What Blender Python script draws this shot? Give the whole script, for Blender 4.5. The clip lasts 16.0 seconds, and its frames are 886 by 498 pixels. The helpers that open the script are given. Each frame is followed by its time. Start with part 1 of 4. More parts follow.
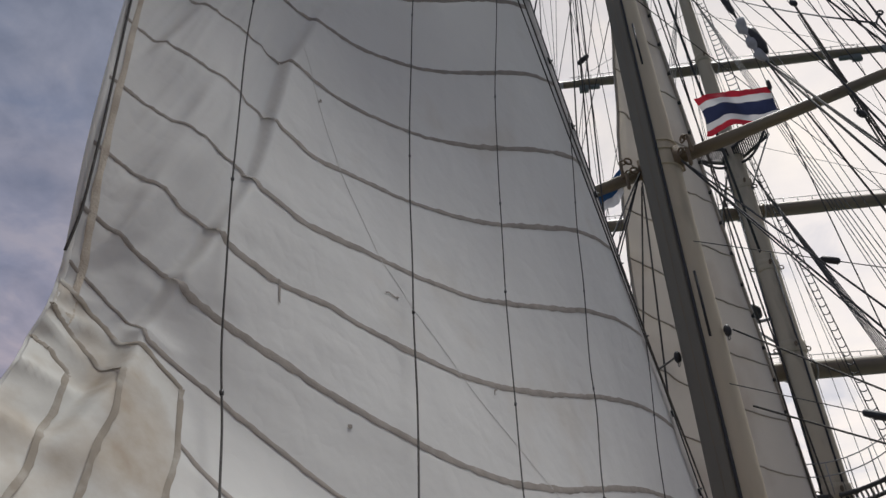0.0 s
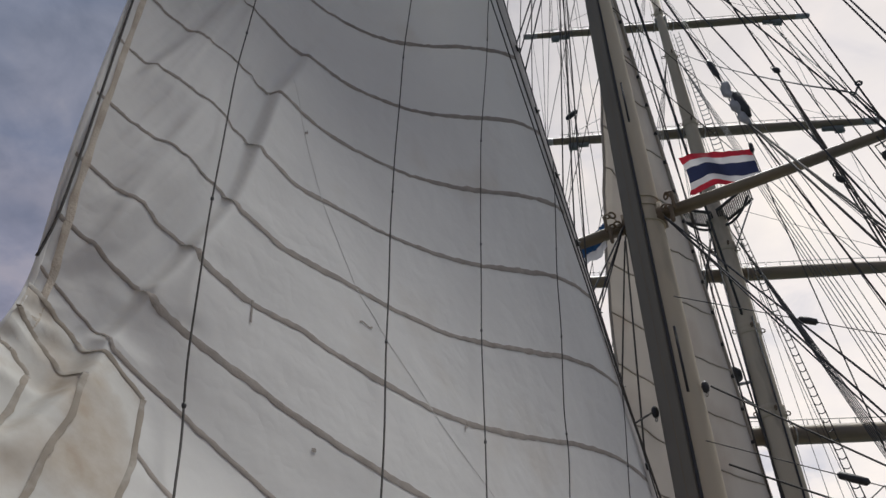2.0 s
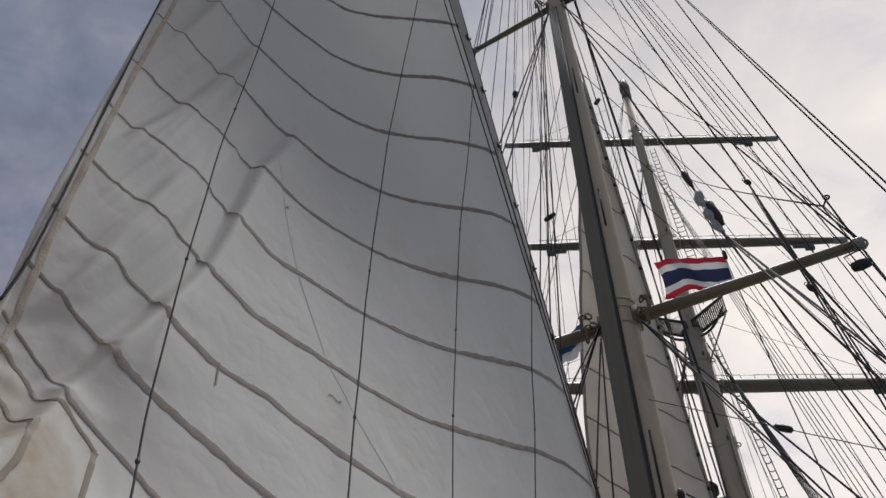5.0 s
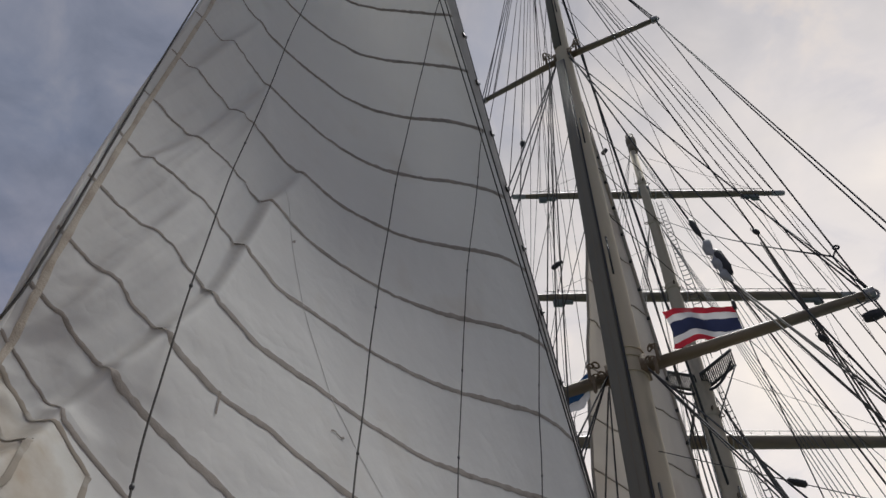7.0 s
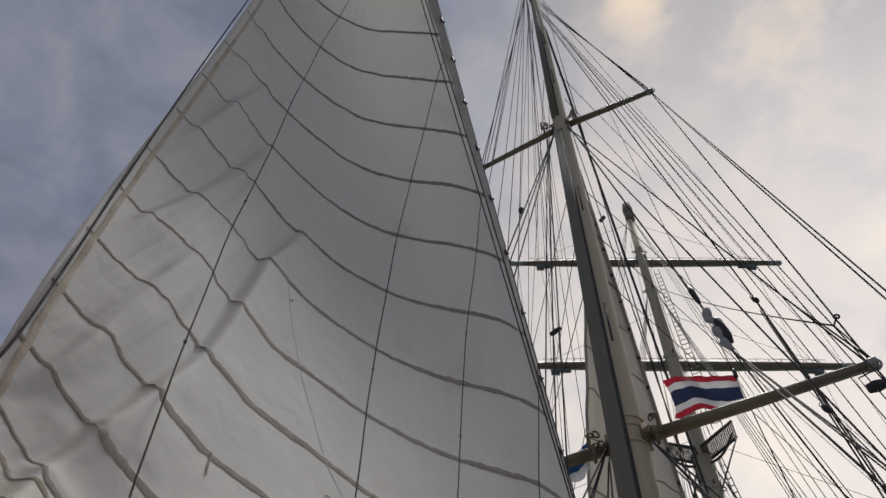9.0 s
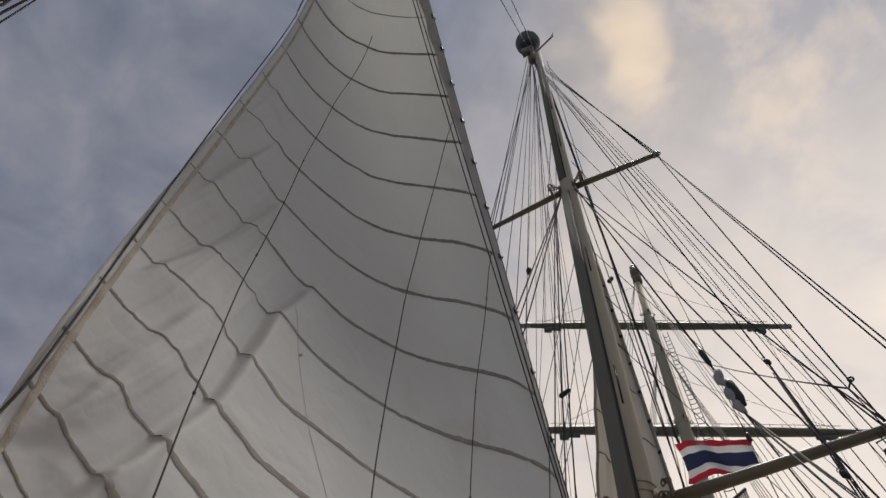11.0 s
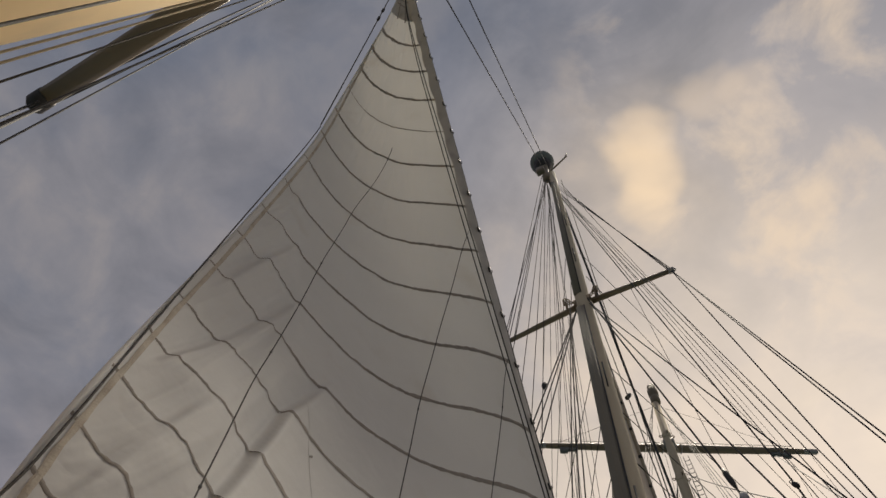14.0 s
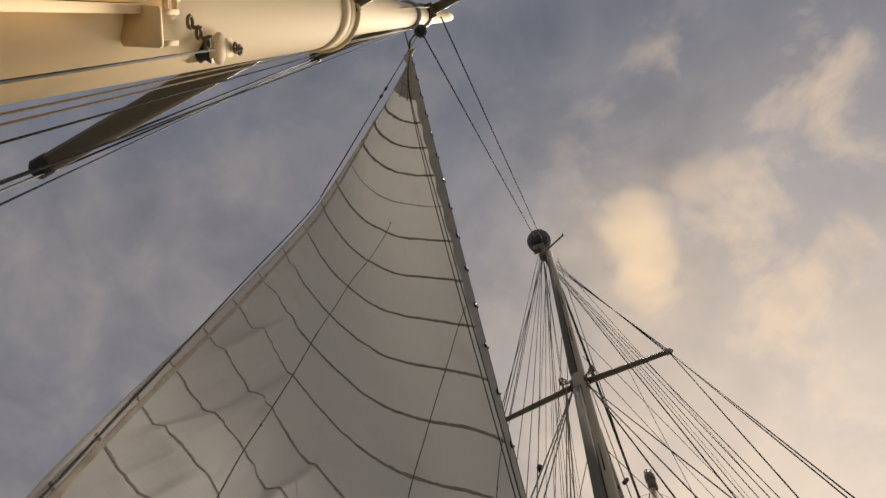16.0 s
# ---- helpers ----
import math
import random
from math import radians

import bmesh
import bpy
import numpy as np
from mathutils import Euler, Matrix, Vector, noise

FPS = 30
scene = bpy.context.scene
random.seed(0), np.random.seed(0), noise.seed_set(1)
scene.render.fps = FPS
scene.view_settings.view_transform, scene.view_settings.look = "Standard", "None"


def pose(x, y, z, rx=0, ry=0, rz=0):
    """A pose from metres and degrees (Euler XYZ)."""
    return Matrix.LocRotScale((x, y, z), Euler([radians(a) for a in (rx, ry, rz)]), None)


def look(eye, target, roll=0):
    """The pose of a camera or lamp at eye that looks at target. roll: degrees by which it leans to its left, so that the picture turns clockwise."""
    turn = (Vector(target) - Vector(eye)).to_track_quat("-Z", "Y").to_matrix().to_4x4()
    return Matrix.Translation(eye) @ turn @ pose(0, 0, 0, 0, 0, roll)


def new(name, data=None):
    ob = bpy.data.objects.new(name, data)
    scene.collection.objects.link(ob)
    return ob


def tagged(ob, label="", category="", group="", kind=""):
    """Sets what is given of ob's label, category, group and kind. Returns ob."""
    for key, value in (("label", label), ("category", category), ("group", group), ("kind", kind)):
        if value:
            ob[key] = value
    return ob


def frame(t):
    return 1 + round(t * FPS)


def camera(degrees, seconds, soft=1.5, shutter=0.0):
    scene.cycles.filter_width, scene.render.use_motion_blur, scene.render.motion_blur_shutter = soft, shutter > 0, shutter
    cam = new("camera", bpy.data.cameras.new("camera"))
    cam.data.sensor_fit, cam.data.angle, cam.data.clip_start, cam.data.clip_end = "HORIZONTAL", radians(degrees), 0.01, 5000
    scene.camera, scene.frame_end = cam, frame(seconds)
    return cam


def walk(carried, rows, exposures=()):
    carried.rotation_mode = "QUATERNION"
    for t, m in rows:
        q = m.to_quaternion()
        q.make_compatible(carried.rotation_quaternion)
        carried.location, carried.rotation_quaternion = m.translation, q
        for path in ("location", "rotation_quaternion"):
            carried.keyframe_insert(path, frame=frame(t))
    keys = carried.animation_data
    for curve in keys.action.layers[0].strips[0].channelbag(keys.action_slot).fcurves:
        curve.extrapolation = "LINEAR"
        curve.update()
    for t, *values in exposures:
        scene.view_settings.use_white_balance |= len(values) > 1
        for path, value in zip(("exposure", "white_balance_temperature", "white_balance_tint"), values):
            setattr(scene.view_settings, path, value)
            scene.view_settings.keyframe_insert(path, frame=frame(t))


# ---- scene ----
cam = camera(61.0, 16.0)
walk(cam, [
    (0.0, pose(0.075, -0.357, 2.089, 122.517, 1.919, 30.964)),
    (0.5, pose(0.085, -0.324, 2.054, 123.426, 1.068, 30.247)),
    (1.0, pose(0.097, -0.300, 2.020, 124.268, 1.097, 29.449)),
    (1.5, pose(0.108, -0.282, 1.983, 125.023, 1.299, 29.267)),
    (2.0, pose(0.115, -0.267, 1.934, 126.417, 0.299, 28.633)),
    (2.5, pose(0.119, -0.253, 1.888, 127.257, 0.053, 27.773)),
    (3.0, pose(0.119, -0.237, 1.848, 128.557, -0.068, 27.094)),
    (3.5, pose(0.115, -0.218, 1.816, 129.898, 0.208, 26.646)),
    (4.0, pose(0.098, -0.186, 1.790, 131.560, -0.130, 25.952)),
    (6.5, pose(-0.013, -0.003, 1.723, 137.391, -0.823, 25.799)),
    (7.0, pose(-0.033, 0.031, 1.711, 138.318, -1.278, 25.566)),
    (7.5, pose(-0.048, 0.055, 1.719, 139.365, -0.896, 24.977)),
    (8.0, pose(-0.065, 0.078, 1.730, 140.908, -1.021, 24.850)),
    (10.5, pose(-0.151, 0.139, 1.714, 146.821, -2.115, 24.941)),
    (11.0, pose(-0.167, 0.156, 1.693, 148.191, -2.112, 24.939)),
    (11.5, pose(-0.185, 0.177, 1.672, 149.202, -2.541, 25.320)),
    (12.0, pose(-0.206, 0.204, 1.654, 151.216, -2.807, 25.111)),
    (12.5, pose(-0.229, 0.235, 1.638, 151.477, -3.061, 25.242)),
    (13.0, pose(-0.248, 0.264, 1.631, 153.567, -3.200, 24.883)),
    (13.5, pose(-0.259, 0.286, 1.634, 155.202, -3.326, 24.799)),
    (14.0, pose(-0.267, 0.301, 1.644, 157.099, -3.477, 24.614)),
    (14.5, pose(-0.274, 0.312, 1.658, 158.563, -3.789, 24.671)),
    (15.0, pose(-0.285, 0.320, 1.677, 160.049, -3.359, 24.379)),
    (15.5, pose(-0.299, 0.332, 1.693, 161.284, -3.406, 24.027)),
    (16.0, pose(-0.315, 0.345, 1.701, 162.996, -3.639, 23.269)),
], exposures=[(0.0, 0.12, 6180, 8), (4.0, 0.08, 6180, 8), (8.0, 0.02, 6280, 8), (12.0, 0.0, 6850, 8), (16.0, 0.0, 7850, 10)])

# ---- light ----
SUN_AZ, SUN_EL = 8.0, 75.0          # degrees clockwise from the bow (+y), above the horizon
world = bpy.data.worlds.new("sky")
scene.world = world
world.use_nodes = True


def build_sky():
    nt = world.node_tree
    nt.nodes.clear()

    def node(kind, **values):
        nd = nt.nodes.new(kind)
        for key, value in values.items():
            nd.inputs[key].default_value = value
        return nd

    def math_node(op, a, b=None):
        nd = nt.nodes.new("ShaderNodeMath")
        nd.operation = op
        for i, v in enumerate((a, b)):
            if v is None:
                continue
            if isinstance(v, (int, float)):
                nd.inputs[i].default_value = v
            else:
                nt.links.new(v, nd.inputs[i])
        return nd.outputs[0]

    def ramp(fac, stops):
        nd = nt.nodes.new("ShaderNodeValToRGB")
        el = nd.color_ramp.elements
        while len(el) < len(stops):
            el.new(0.5)
        for e, (pos, col) in zip(el, stops):
            e.position, e.color = pos, (*col, 1)
        nt.links.new(fac, nd.inputs[0])
        return nd.outputs[0]

    def mix(fac, a, b):
        nd = nt.nodes.new("ShaderNodeMix")
        nd.data_type = "RGBA"
        for s, v in ((0, fac), (6, a), (7, b)):
            if isinstance(v, (int, float)):
                nd.inputs[s].default_value = v
            elif isinstance(v, tuple):
                nd.inputs[s].default_value = (*v, 1)
            else:
                nt.links.new(v, nd.inputs[s])
        return nd.outputs[2]

    def facing(az, el, low, high, torn=False):
        """A smooth spot of the sky round one direction, 0 to 1."""
        d = nt.nodes.new("ShaderNodeVectorMath")
        d.operation = "DOT_PRODUCT"
        a, e = radians(az), radians(el)
        d.inputs[1].default_value = (math.sin(a) * math.cos(e), math.cos(a) * math.cos(e), math.sin(e))
        nt.links.new(torn_dir.outputs[0] if torn else tex.outputs["Generated"], d.inputs[0])
        m = nt.nodes.new("ShaderNodeMapRange")
        m.interpolation_type = "SMOOTHSTEP"
        m.inputs[1].default_value, m.inputs[2].default_value = low, high
        nt.links.new(d.outputs["Value"], m.inputs[0])
        return m.outputs[0]

    tex = node("ShaderNodeTexCoord")
    sky = nt.nodes.new("ShaderNodeTexSky")
    sky.sky_type, sky.sun_disc = "NISHITA", False
    sky.sun_elevation, sky.sun_rotation = radians(SUN_EL), radians(SUN_AZ)
    blue = nt.nodes.new("ShaderNodeVectorMath")
    blue.operation = "SCALE"
    blue.inputs["Scale"].default_value = 0.07
    nt.links.new(sky.outputs[0], blue.inputs[0])
    sep = node("ShaderNodeSeparateXYZ")
    nt.links.new(tex.outputs["Generated"], sep.inputs[0])
    # clouds on a flat layer overhead: the direction divided by its height
    up = math_node("ADD", math_node("MAXIMUM", sep.outputs[2], 0.0), 0.18)
    flat = nt.nodes.new("ShaderNodeCombineXYZ")
    nt.links.new(math_node("DIVIDE", sep.outputs[0], up), flat.inputs[0])
    nt.links.new(math_node("DIVIDE", sep.outputs[1], up), flat.inputs[1])
    big = node("ShaderNodeTexNoise", Scale=1.25, Detail=6.0, Roughness=0.5, Distortion=0.6)
    fine = node("ShaderNodeTexNoise", Scale=4.2, Detail=6.0, Roughness=0.55, Distortion=0.7)
    for nd in (big, fine):
        nt.links.new(flat.outputs[0], nd.inputs["Vector"])
    mottle = node("ShaderNodeTexNoise", Scale=7.5, Detail=7.0, Roughness=0.56, Distortion=0.35)
    nt.links.new(flat.outputs[0], mottle.inputs["Vector"])
    drift = node("ShaderNodeTexNoise", Scale=11.0, Detail=3.0, Roughness=0.5)
    nt.links.new(tex.outputs["Generated"], drift.inputs["Vector"])
    centred = nt.nodes.new("ShaderNodeVectorMath")
    centred.operation = "SUBTRACT"
    centred.inputs[1].default_value = (0.5, 0.5, 0.5)
    nt.links.new(drift.outputs[1], centred.inputs[0])
    ragged = nt.nodes.new("ShaderNodeVectorMath")
    ragged.operation = "MULTIPLY_ADD"
    ragged.inputs[1].default_value = (0.075, 0.075, 0.075)
    nt.links.new(centred.outputs[0], ragged.inputs[0])
    nt.links.new(tex.outputs["Generated"], ragged.inputs[2])
    torn_dir = nt.nodes.new("ShaderNodeVectorMath")
    torn_dir.operation = "NORMALIZE"
    nt.links.new(ragged.outputs[0], torn_dir.inputs[0])
    cloud = math_node("ADD", math_node("MULTIPLY", big.outputs[0], 0.62), math_node("MULTIPLY", fine.outputs[0], 0.38))
    # brighter and warmer towards the low sun and the bow, blue grey to port
    toward = facing(14, 14, 0.28, 1.0)
    dark = mix(toward, (0.132, 0.163, 0.243), (0.83, 0.755, 0.735))
    light = mix(toward, (0.215, 0.226, 0.285), (0.97, 0.86, 0.775))
    # paler, pinkish haze lower down
    haze = nt.nodes.new("ShaderNodeMapRange")
    haze.interpolation_type = "SMOOTHSTEP"
    haze.inputs[1].default_value, haze.inputs[2].default_value, haze.inputs[4].default_value = 0.78, 0.28, 0.6
    nt.links.new(sep.outputs[2], haze.inputs[0])
    away = math_node("MULTIPLY", haze.outputs[0], math_node("SUBTRACT", 1.0, toward))
    dark, light = mix(away, dark, (0.27, 0.275, 0.38)), mix(away, light, (0.43, 0.355, 0.40))
    body = mix(ramp(cloud, [(0.41, (0, 0, 0)), (0.59, (1, 1, 1))]), dark, light)
    shade = nt.nodes.new("ShaderNodeMix")
    shade.data_type, shade.blend_type = "RGBA", "MULTIPLY"
    nt.links.new(math_node("SUBTRACT", 1.0, math_node("MULTIPLY", toward, 0.85)), shade.inputs[0])
    nt.links.new(body, shade.inputs[6])
    nt.links.new(ramp(mottle.outputs[0], [(0.33, (0.76, 0.785, 0.81)), (0.52, (0.98, 0.98, 0.98)), (0.66, (1.22, 1.16, 1.08))]), shade.inputs[7])
    body = shade.outputs[2]
    # clouds that the sun lights through, and one brighter core
    lit = math_node("MULTIPLY", facing(38, 66, 0.95, 1.0, True), ramp(mottle.outputs[0], [(0.50, (0, 0, 0)), (0.66, (1, 1, 1))]))
    body = mix(math_node("MULTIPLY", lit, 0.6), body, (0.86, 0.71, 0.57))
    halo = math_node("MULTIPLY", facing(11, 70, 0.989, 1.0, True), ramp(fine.outputs[0], [(0.3, (0.5, 0.5, 0.5)), (0.6, (1, 1, 1))]))
    body = mix(math_node("MULTIPLY", halo, 0.20), body, (0.80, 0.67, 0.55))
    for az, el, low, much in ((14.5, 72.0, 0.9986, 0.40), (11.45, 69.9, 0.9983, 0.46), (7.5, 68.0, 0.9988, 0.40), (31.0, 71.0, 0.9990, 0.24), (36.0, 69.0, 0.9992, 0.24)):
        body = mix(math_node("MULTIPLY", facing(az, el, low, 1.0, True), much), body, (1.02, 0.81, 0.60))
    gap = ramp(cloud, [(0.36, (0.75, 0.75, 0.75)), (0.47, (0, 0, 0))])
    body = mix(math_node("MULTIPLY", gap, 0.45), body, blue.outputs[0])
    back = node("ShaderNodeBackground", Strength=1.0)
    nt.links.new(body, back.inputs[0])
    nt.links.new(back.outputs[0], node("ShaderNodeOutputWorld").inputs[0])


build_sky()
sun_data = bpy.data.lights.new("sun", "SUN")
sun_data.energy, sun_data.angle, sun_data.color = 5.0, radians(20), (1.0, 0.96, 0.90)
sun = new("sun", sun_data)
a_, e_ = radians(SUN_AZ), radians(SUN_EL)
sun.matrix_world = look((30 * math.sin(a_), 30 * math.cos(a_), 8 + 30 * math.tan(e_)), (0, 0, 8))


# ---- materials ----
def material(name, color, rough=0.6, metal=0.0, vary=0.12, scale=3.0, bump=0.05, dirt=None, dirt_amount=0.0, dirt_scale=1.5,
             translucent=0.0, fine=40.0, spread=0.0, stretch=(1, 1, 1), crumple=0.0):
    """A paint, cloth, wood or metal with grain and stains at two scales."""
    m = bpy.data.materials.new(name)
    m.use_nodes = True
    nt = m.node_tree
    bsdf = nt.nodes["Principled BSDF"]
    bsdf.inputs["Roughness"].default_value, bsdf.inputs["Metallic"].default_value = rough, metal
    co = nt.nodes.new("ShaderNodeTexCoord")
    mp = nt.nodes.new("ShaderNodeMapping")
    mp.inputs["Scale"].default_value = stretch
    nt.links.new(co.outputs["Object"], mp.inputs[0])

    def noise_tex(s, detail):
        n = nt.nodes.new("ShaderNodeTexNoise")
        n.inputs["Scale"].default_value, n.inputs["Detail"].default_value = s, detail
        nt.links.new(mp.outputs[0], n.inputs["Vector"])
        return n.outputs[0]

    def mixed(fac, a, b):
        nd = nt.nodes.new("ShaderNodeMix")
        nd.data_type = "RGBA"
        nt.links.new(fac, nd.inputs[0])
        for s, v in ((6, a), (7, b)):
            if isinstance(v, tuple):
                nd.inputs[s].default_value = (*v, 1)
            else:
                nt.links.new(v, nd.inputs[s])
        return nd.outputs[2]

    coarse, grain = noise_tex(scale, 5.0), noise_tex(fine, 3.0)
    low = tuple(c * (1 - vary) for c in color)
    high = tuple(min(1.0, c * (1 + vary)) for c in color)
    col = mixed(coarse, low, high)
    if spread:
        info = nt.nodes.new("ShaderNodeObjectInfo")
        hsv = nt.nodes.new("ShaderNodeHueSaturation")
        r = nt.nodes.new("ShaderNodeMapRange")
        r.inputs[3].default_value, r.inputs[4].default_value = 1 - spread, 1 + spread
        nt.links.new(info.outputs["Random"], r.inputs[0])
        nt.links.new(r.outputs[0], hsv.inputs["Value"])
        nt.links.new(col, hsv.inputs["Color"])
        col = hsv.outputs[0]
    if dirt:
        edge = nt.nodes.new("ShaderNodeMapRange")
        edge.inputs[1].default_value, edge.inputs[2].default_value = 0.62 - 0.3 * dirt_amount, 0.74
        edge.inputs[4].default_value = min(1.0, 0.35 + dirt_amount)
        nt.links.new(noise_tex(dirt_scale, 8.0), edge.inputs[0])
        col = mixed(edge.outputs[0], col, dirt)
    nt.links.new(col, bsdf.inputs["Base Color"])
    bp = nt.nodes.new("ShaderNodeBump")
    bp.inputs["Strength"].default_value, bp.inputs["Distance"].default_value = bump, 0.02
    nt.links.new(grain, bp.inputs["Height"])
    relief_out = bp.outputs[0]
    if crumple:
        # sharp-topped wrinkles at two sizes
        for s, far in ((1.7, 0.055), (4.5, 0.02)):
            fold = nt.nodes.new("ShaderNodeMath")
            fold.operation = "ABSOLUTE"
            off = nt.nodes.new("ShaderNodeMath")
            off.operation = "SUBTRACT"
            off.inputs[1].default_value = 0.5
            nt.links.new(noise_tex(s, 2.0), off.inputs[0])
            nt.links.new(off.outputs[0], fold.inputs[0])
            more = nt.nodes.new("ShaderNodeBump")
            more.inputs["Strength"].default_value, more.inputs["Distance"].default_value = crumple, far
            nt.links.new(fold.outputs[0], more.inputs["Height"])
            nt.links.new(relief_out, more.inputs["Normal"])
            relief_out = more.outputs[0]
    nt.links.new(relief_out, bsdf.inputs["Normal"])
    if translucent:
        tr = nt.nodes.new("ShaderNodeBsdfTranslucent")
        nt.links.new(col, tr.inputs[0])
        mx = nt.nodes.new("ShaderNodeMixShader")
        mx.inputs[0].default_value = translucent
        nt.links.new(bsdf.outputs[0], mx.inputs[1])
        nt.links.new(tr.outputs[0], mx.inputs[2])
        nt.links.new(mx.outputs[0], nt.nodes["Material Output"].inputs[0])
    return m


CLOTH = material("sailcloth", (0.585, 0.580, 0.553), 0.75, vary=0.05, scale=1.3, bump=0.035, fine=22, dirt=(0.50, 0.46, 0.40), dirt_amount=0.12, dirt_scale=0.9, translucent=0.2, spread=0.03, crumple=0.35)
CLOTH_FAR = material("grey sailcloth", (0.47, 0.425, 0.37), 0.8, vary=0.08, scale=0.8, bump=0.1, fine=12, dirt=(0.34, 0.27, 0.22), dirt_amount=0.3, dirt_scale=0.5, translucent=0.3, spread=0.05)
SEAM = material("seam tape", (0.275, 0.245, 0.215), 0.85, vary=0.35, scale=7, bump=0.15, fine=60, dirt=(0.29, 0.27, 0.245), dirt_amount=0.3, dirt_scale=9, translucent=0.15)
SEAM_FAINT = material("thin stitched join", (0.55, 0.54, 0.51), 0.85, vary=0.1, scale=6)
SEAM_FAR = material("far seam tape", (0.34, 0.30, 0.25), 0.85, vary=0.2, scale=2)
CLEWTAPE = material("stained clew tape", (0.27, 0.235, 0.19), 0.85, vary=0.2, scale=4, bump=0.1, fine=30, dirt=(0.56, 0.54, 0.49), dirt_amount=0.45, dirt_scale=5, translucent=0.18)
EDGE = material("edge tape", (0.46, 0.41, 0.335), 0.85, vary=0.2, scale=5, bump=0.25, fine=50, dirt=(0.27, 0.22, 0.17), dirt_amount=0.5, dirt_scale=4)
GREYTAPE = material("grey luff tape", (0.42, 0.40, 0.37), 0.8, vary=0.15, scale=3, bump=0.15, dirt=(0.22, 0.20, 0.18), dirt_amount=0.3, dirt_scale=2)
STAIN = material("stained patch cloth", (0.56, 0.55, 0.51), 0.8, vary=0.08, scale=4, bump=0.06, fine=30, dirt=(0.37, 0.30, 0.22), dirt_amount=0.6, dirt_scale=3.0, translucent=0.2)
# near mast's buff, lightened and yellowed to carry warm low sunlight
PAINT = material("sunlit buff mast paint", (0.82, 0.62, 0.35), 0.8, vary=0.06, scale=1.2, bump=0.03, dirt=(0.42, 0.36, 0.26), dirt_amount=0.15, dirt_scale=1.6, stretch=(1, 1, 0.25))
# the same buff darkened: shade on the main and fore masts is in the colour
MASTSHADE = material("shaded buff mast paint", (0.50, 0.43, 0.31), 0.75, vary=0.08, scale=1.2, bump=0.03, dirt=(0.22, 0.195, 0.15), dirt_amount=0.2, dirt_scale=1.6, stretch=(1, 1, 0.25))
# grey track, darkened so its colour holds the shade of the aft face
TRACK = material("shaded grey track paint", (0.17, 0.155, 0.12), 0.65, vary=0.1, scale=1.5, dirt=(0.13, 0.115, 0.09), dirt_amount=0.25, stretch=(1, 1, 0.3))
# yards and spreaders seen from below: underside shade is darkened into this brown
SPAR = material("shaded brown spar paint", (0.18, 0.14, 0.088), 0.45, vary=0.12, scale=1.5, bump=0.05, dirt=(0.13, 0.11, 0.085), dirt_amount=0.35, dirt_scale=1.2)
DARK = material("dark rubber", (0.025, 0.025, 0.027), 0.6, vary=0.3, scale=8)
WIRE = material("dark wire rope", (0.045, 0.045, 0.048), 0.8, metal=0.0, vary=0.3, scale=15)
LINE = material("weathered rope", (0.055, 0.051, 0.046), 0.85, vary=0.3, scale=20, bump=0.3, fine=90)
PALE = material("pale rope", (0.42, 0.35, 0.24), 0.85, vary=0.25, scale=18, bump=0.3, fine=90)
STEEL = material("galvanised steel", (0.32, 0.31, 0.29), 0.5, metal=0.7, vary=0.25, scale=6, bump=0.1)
GIRDER = material("dark platform steel", (0.045, 0.042, 0.04), 0.6, metal=0.1, vary=0.25, scale=6)
RUSTY = material("rusty fitting", (0.17, 0.125, 0.08), 0.75, metal=0.2, vary=0.35, scale=9, bump=0.3)
RED = material("red bunting", (0.46, 0.025, 0.045), 0.8, vary=0.1, scale=6, translucent=0.3)
WHITE = material("white bunting", (0.72, 0.71, 0.72), 0.8, vary=0.06, scale=6, translucent=0.3)
NAVY = material("navy bunting", (0.028, 0.036, 0.09), 0.8, vary=0.15, scale=6, translucent=0.3)
BLUE = material("blue bunting", (0.03, 0.09, 0.22), 0.8, vary=0.15, scale=6, translucent=0.25)
# dark grey in place of white: shade from below is put into the colour
RADOME = material("shaded white radome", (0.14, 0.155, 0.145), 0.85, vary=0.05, scale=3)
CANVAS = material("grey canvas wrap", (0.36, 0.36, 0.37), 0.85, vary=0.3, scale=5, bump=0.4, fine=25)
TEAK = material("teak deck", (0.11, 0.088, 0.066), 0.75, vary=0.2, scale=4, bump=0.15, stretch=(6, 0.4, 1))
HULL = material("white bulwark paint", (0.72, 0.70, 0.66), 0.4, vary=0.05, scale=2)
SEA = material("sea water", (0.02, 0.045, 0.055), 0.12, vary=0.3, scale=0.05, bump=0.6, fine=0.6)


# ---- mesh helpers ----
def link_mesh(name, verts, faces, mat, smooth=True):
    me = bpy.data.meshes.new(name)
    me.from_pydata([tuple(v) for v in verts], [], faces)
    me.materials.append(mat)
    if smooth:
        me.polygons.foreach_set("use_smooth", [True] * len(me.polygons))
    me.update()
    return new(name, me)


def part(name, geo, mat, parent, label="", smooth=True):
    ob = link_mesh(name, geo[0], geo[1], mat, smooth)
    ob.parent = parent
    if parent.type == "EMPTY":
        ob.matrix_parent_inverse = Matrix.Translation(-parent.location)
    if label:
        tagged(ob, label=label)
    return ob


def thing(name, at, label, category, group="", kind=""):
    ob = new(name)
    ob.empty_display_size = 0.2
    ob.location = at
    return tagged(ob, label, category, group, kind)


def shift(geo, at):
    at = Vector(at)
    return [Vector(v) - at for v in geo[0]], geo[1]


def merge(*geos):
    verts, faces = [], []
    for v, f in geos:
        base = len(verts)
        verts += list(v)
        faces += [tuple(i + base for i in q) for q in f]
    return verts, faces


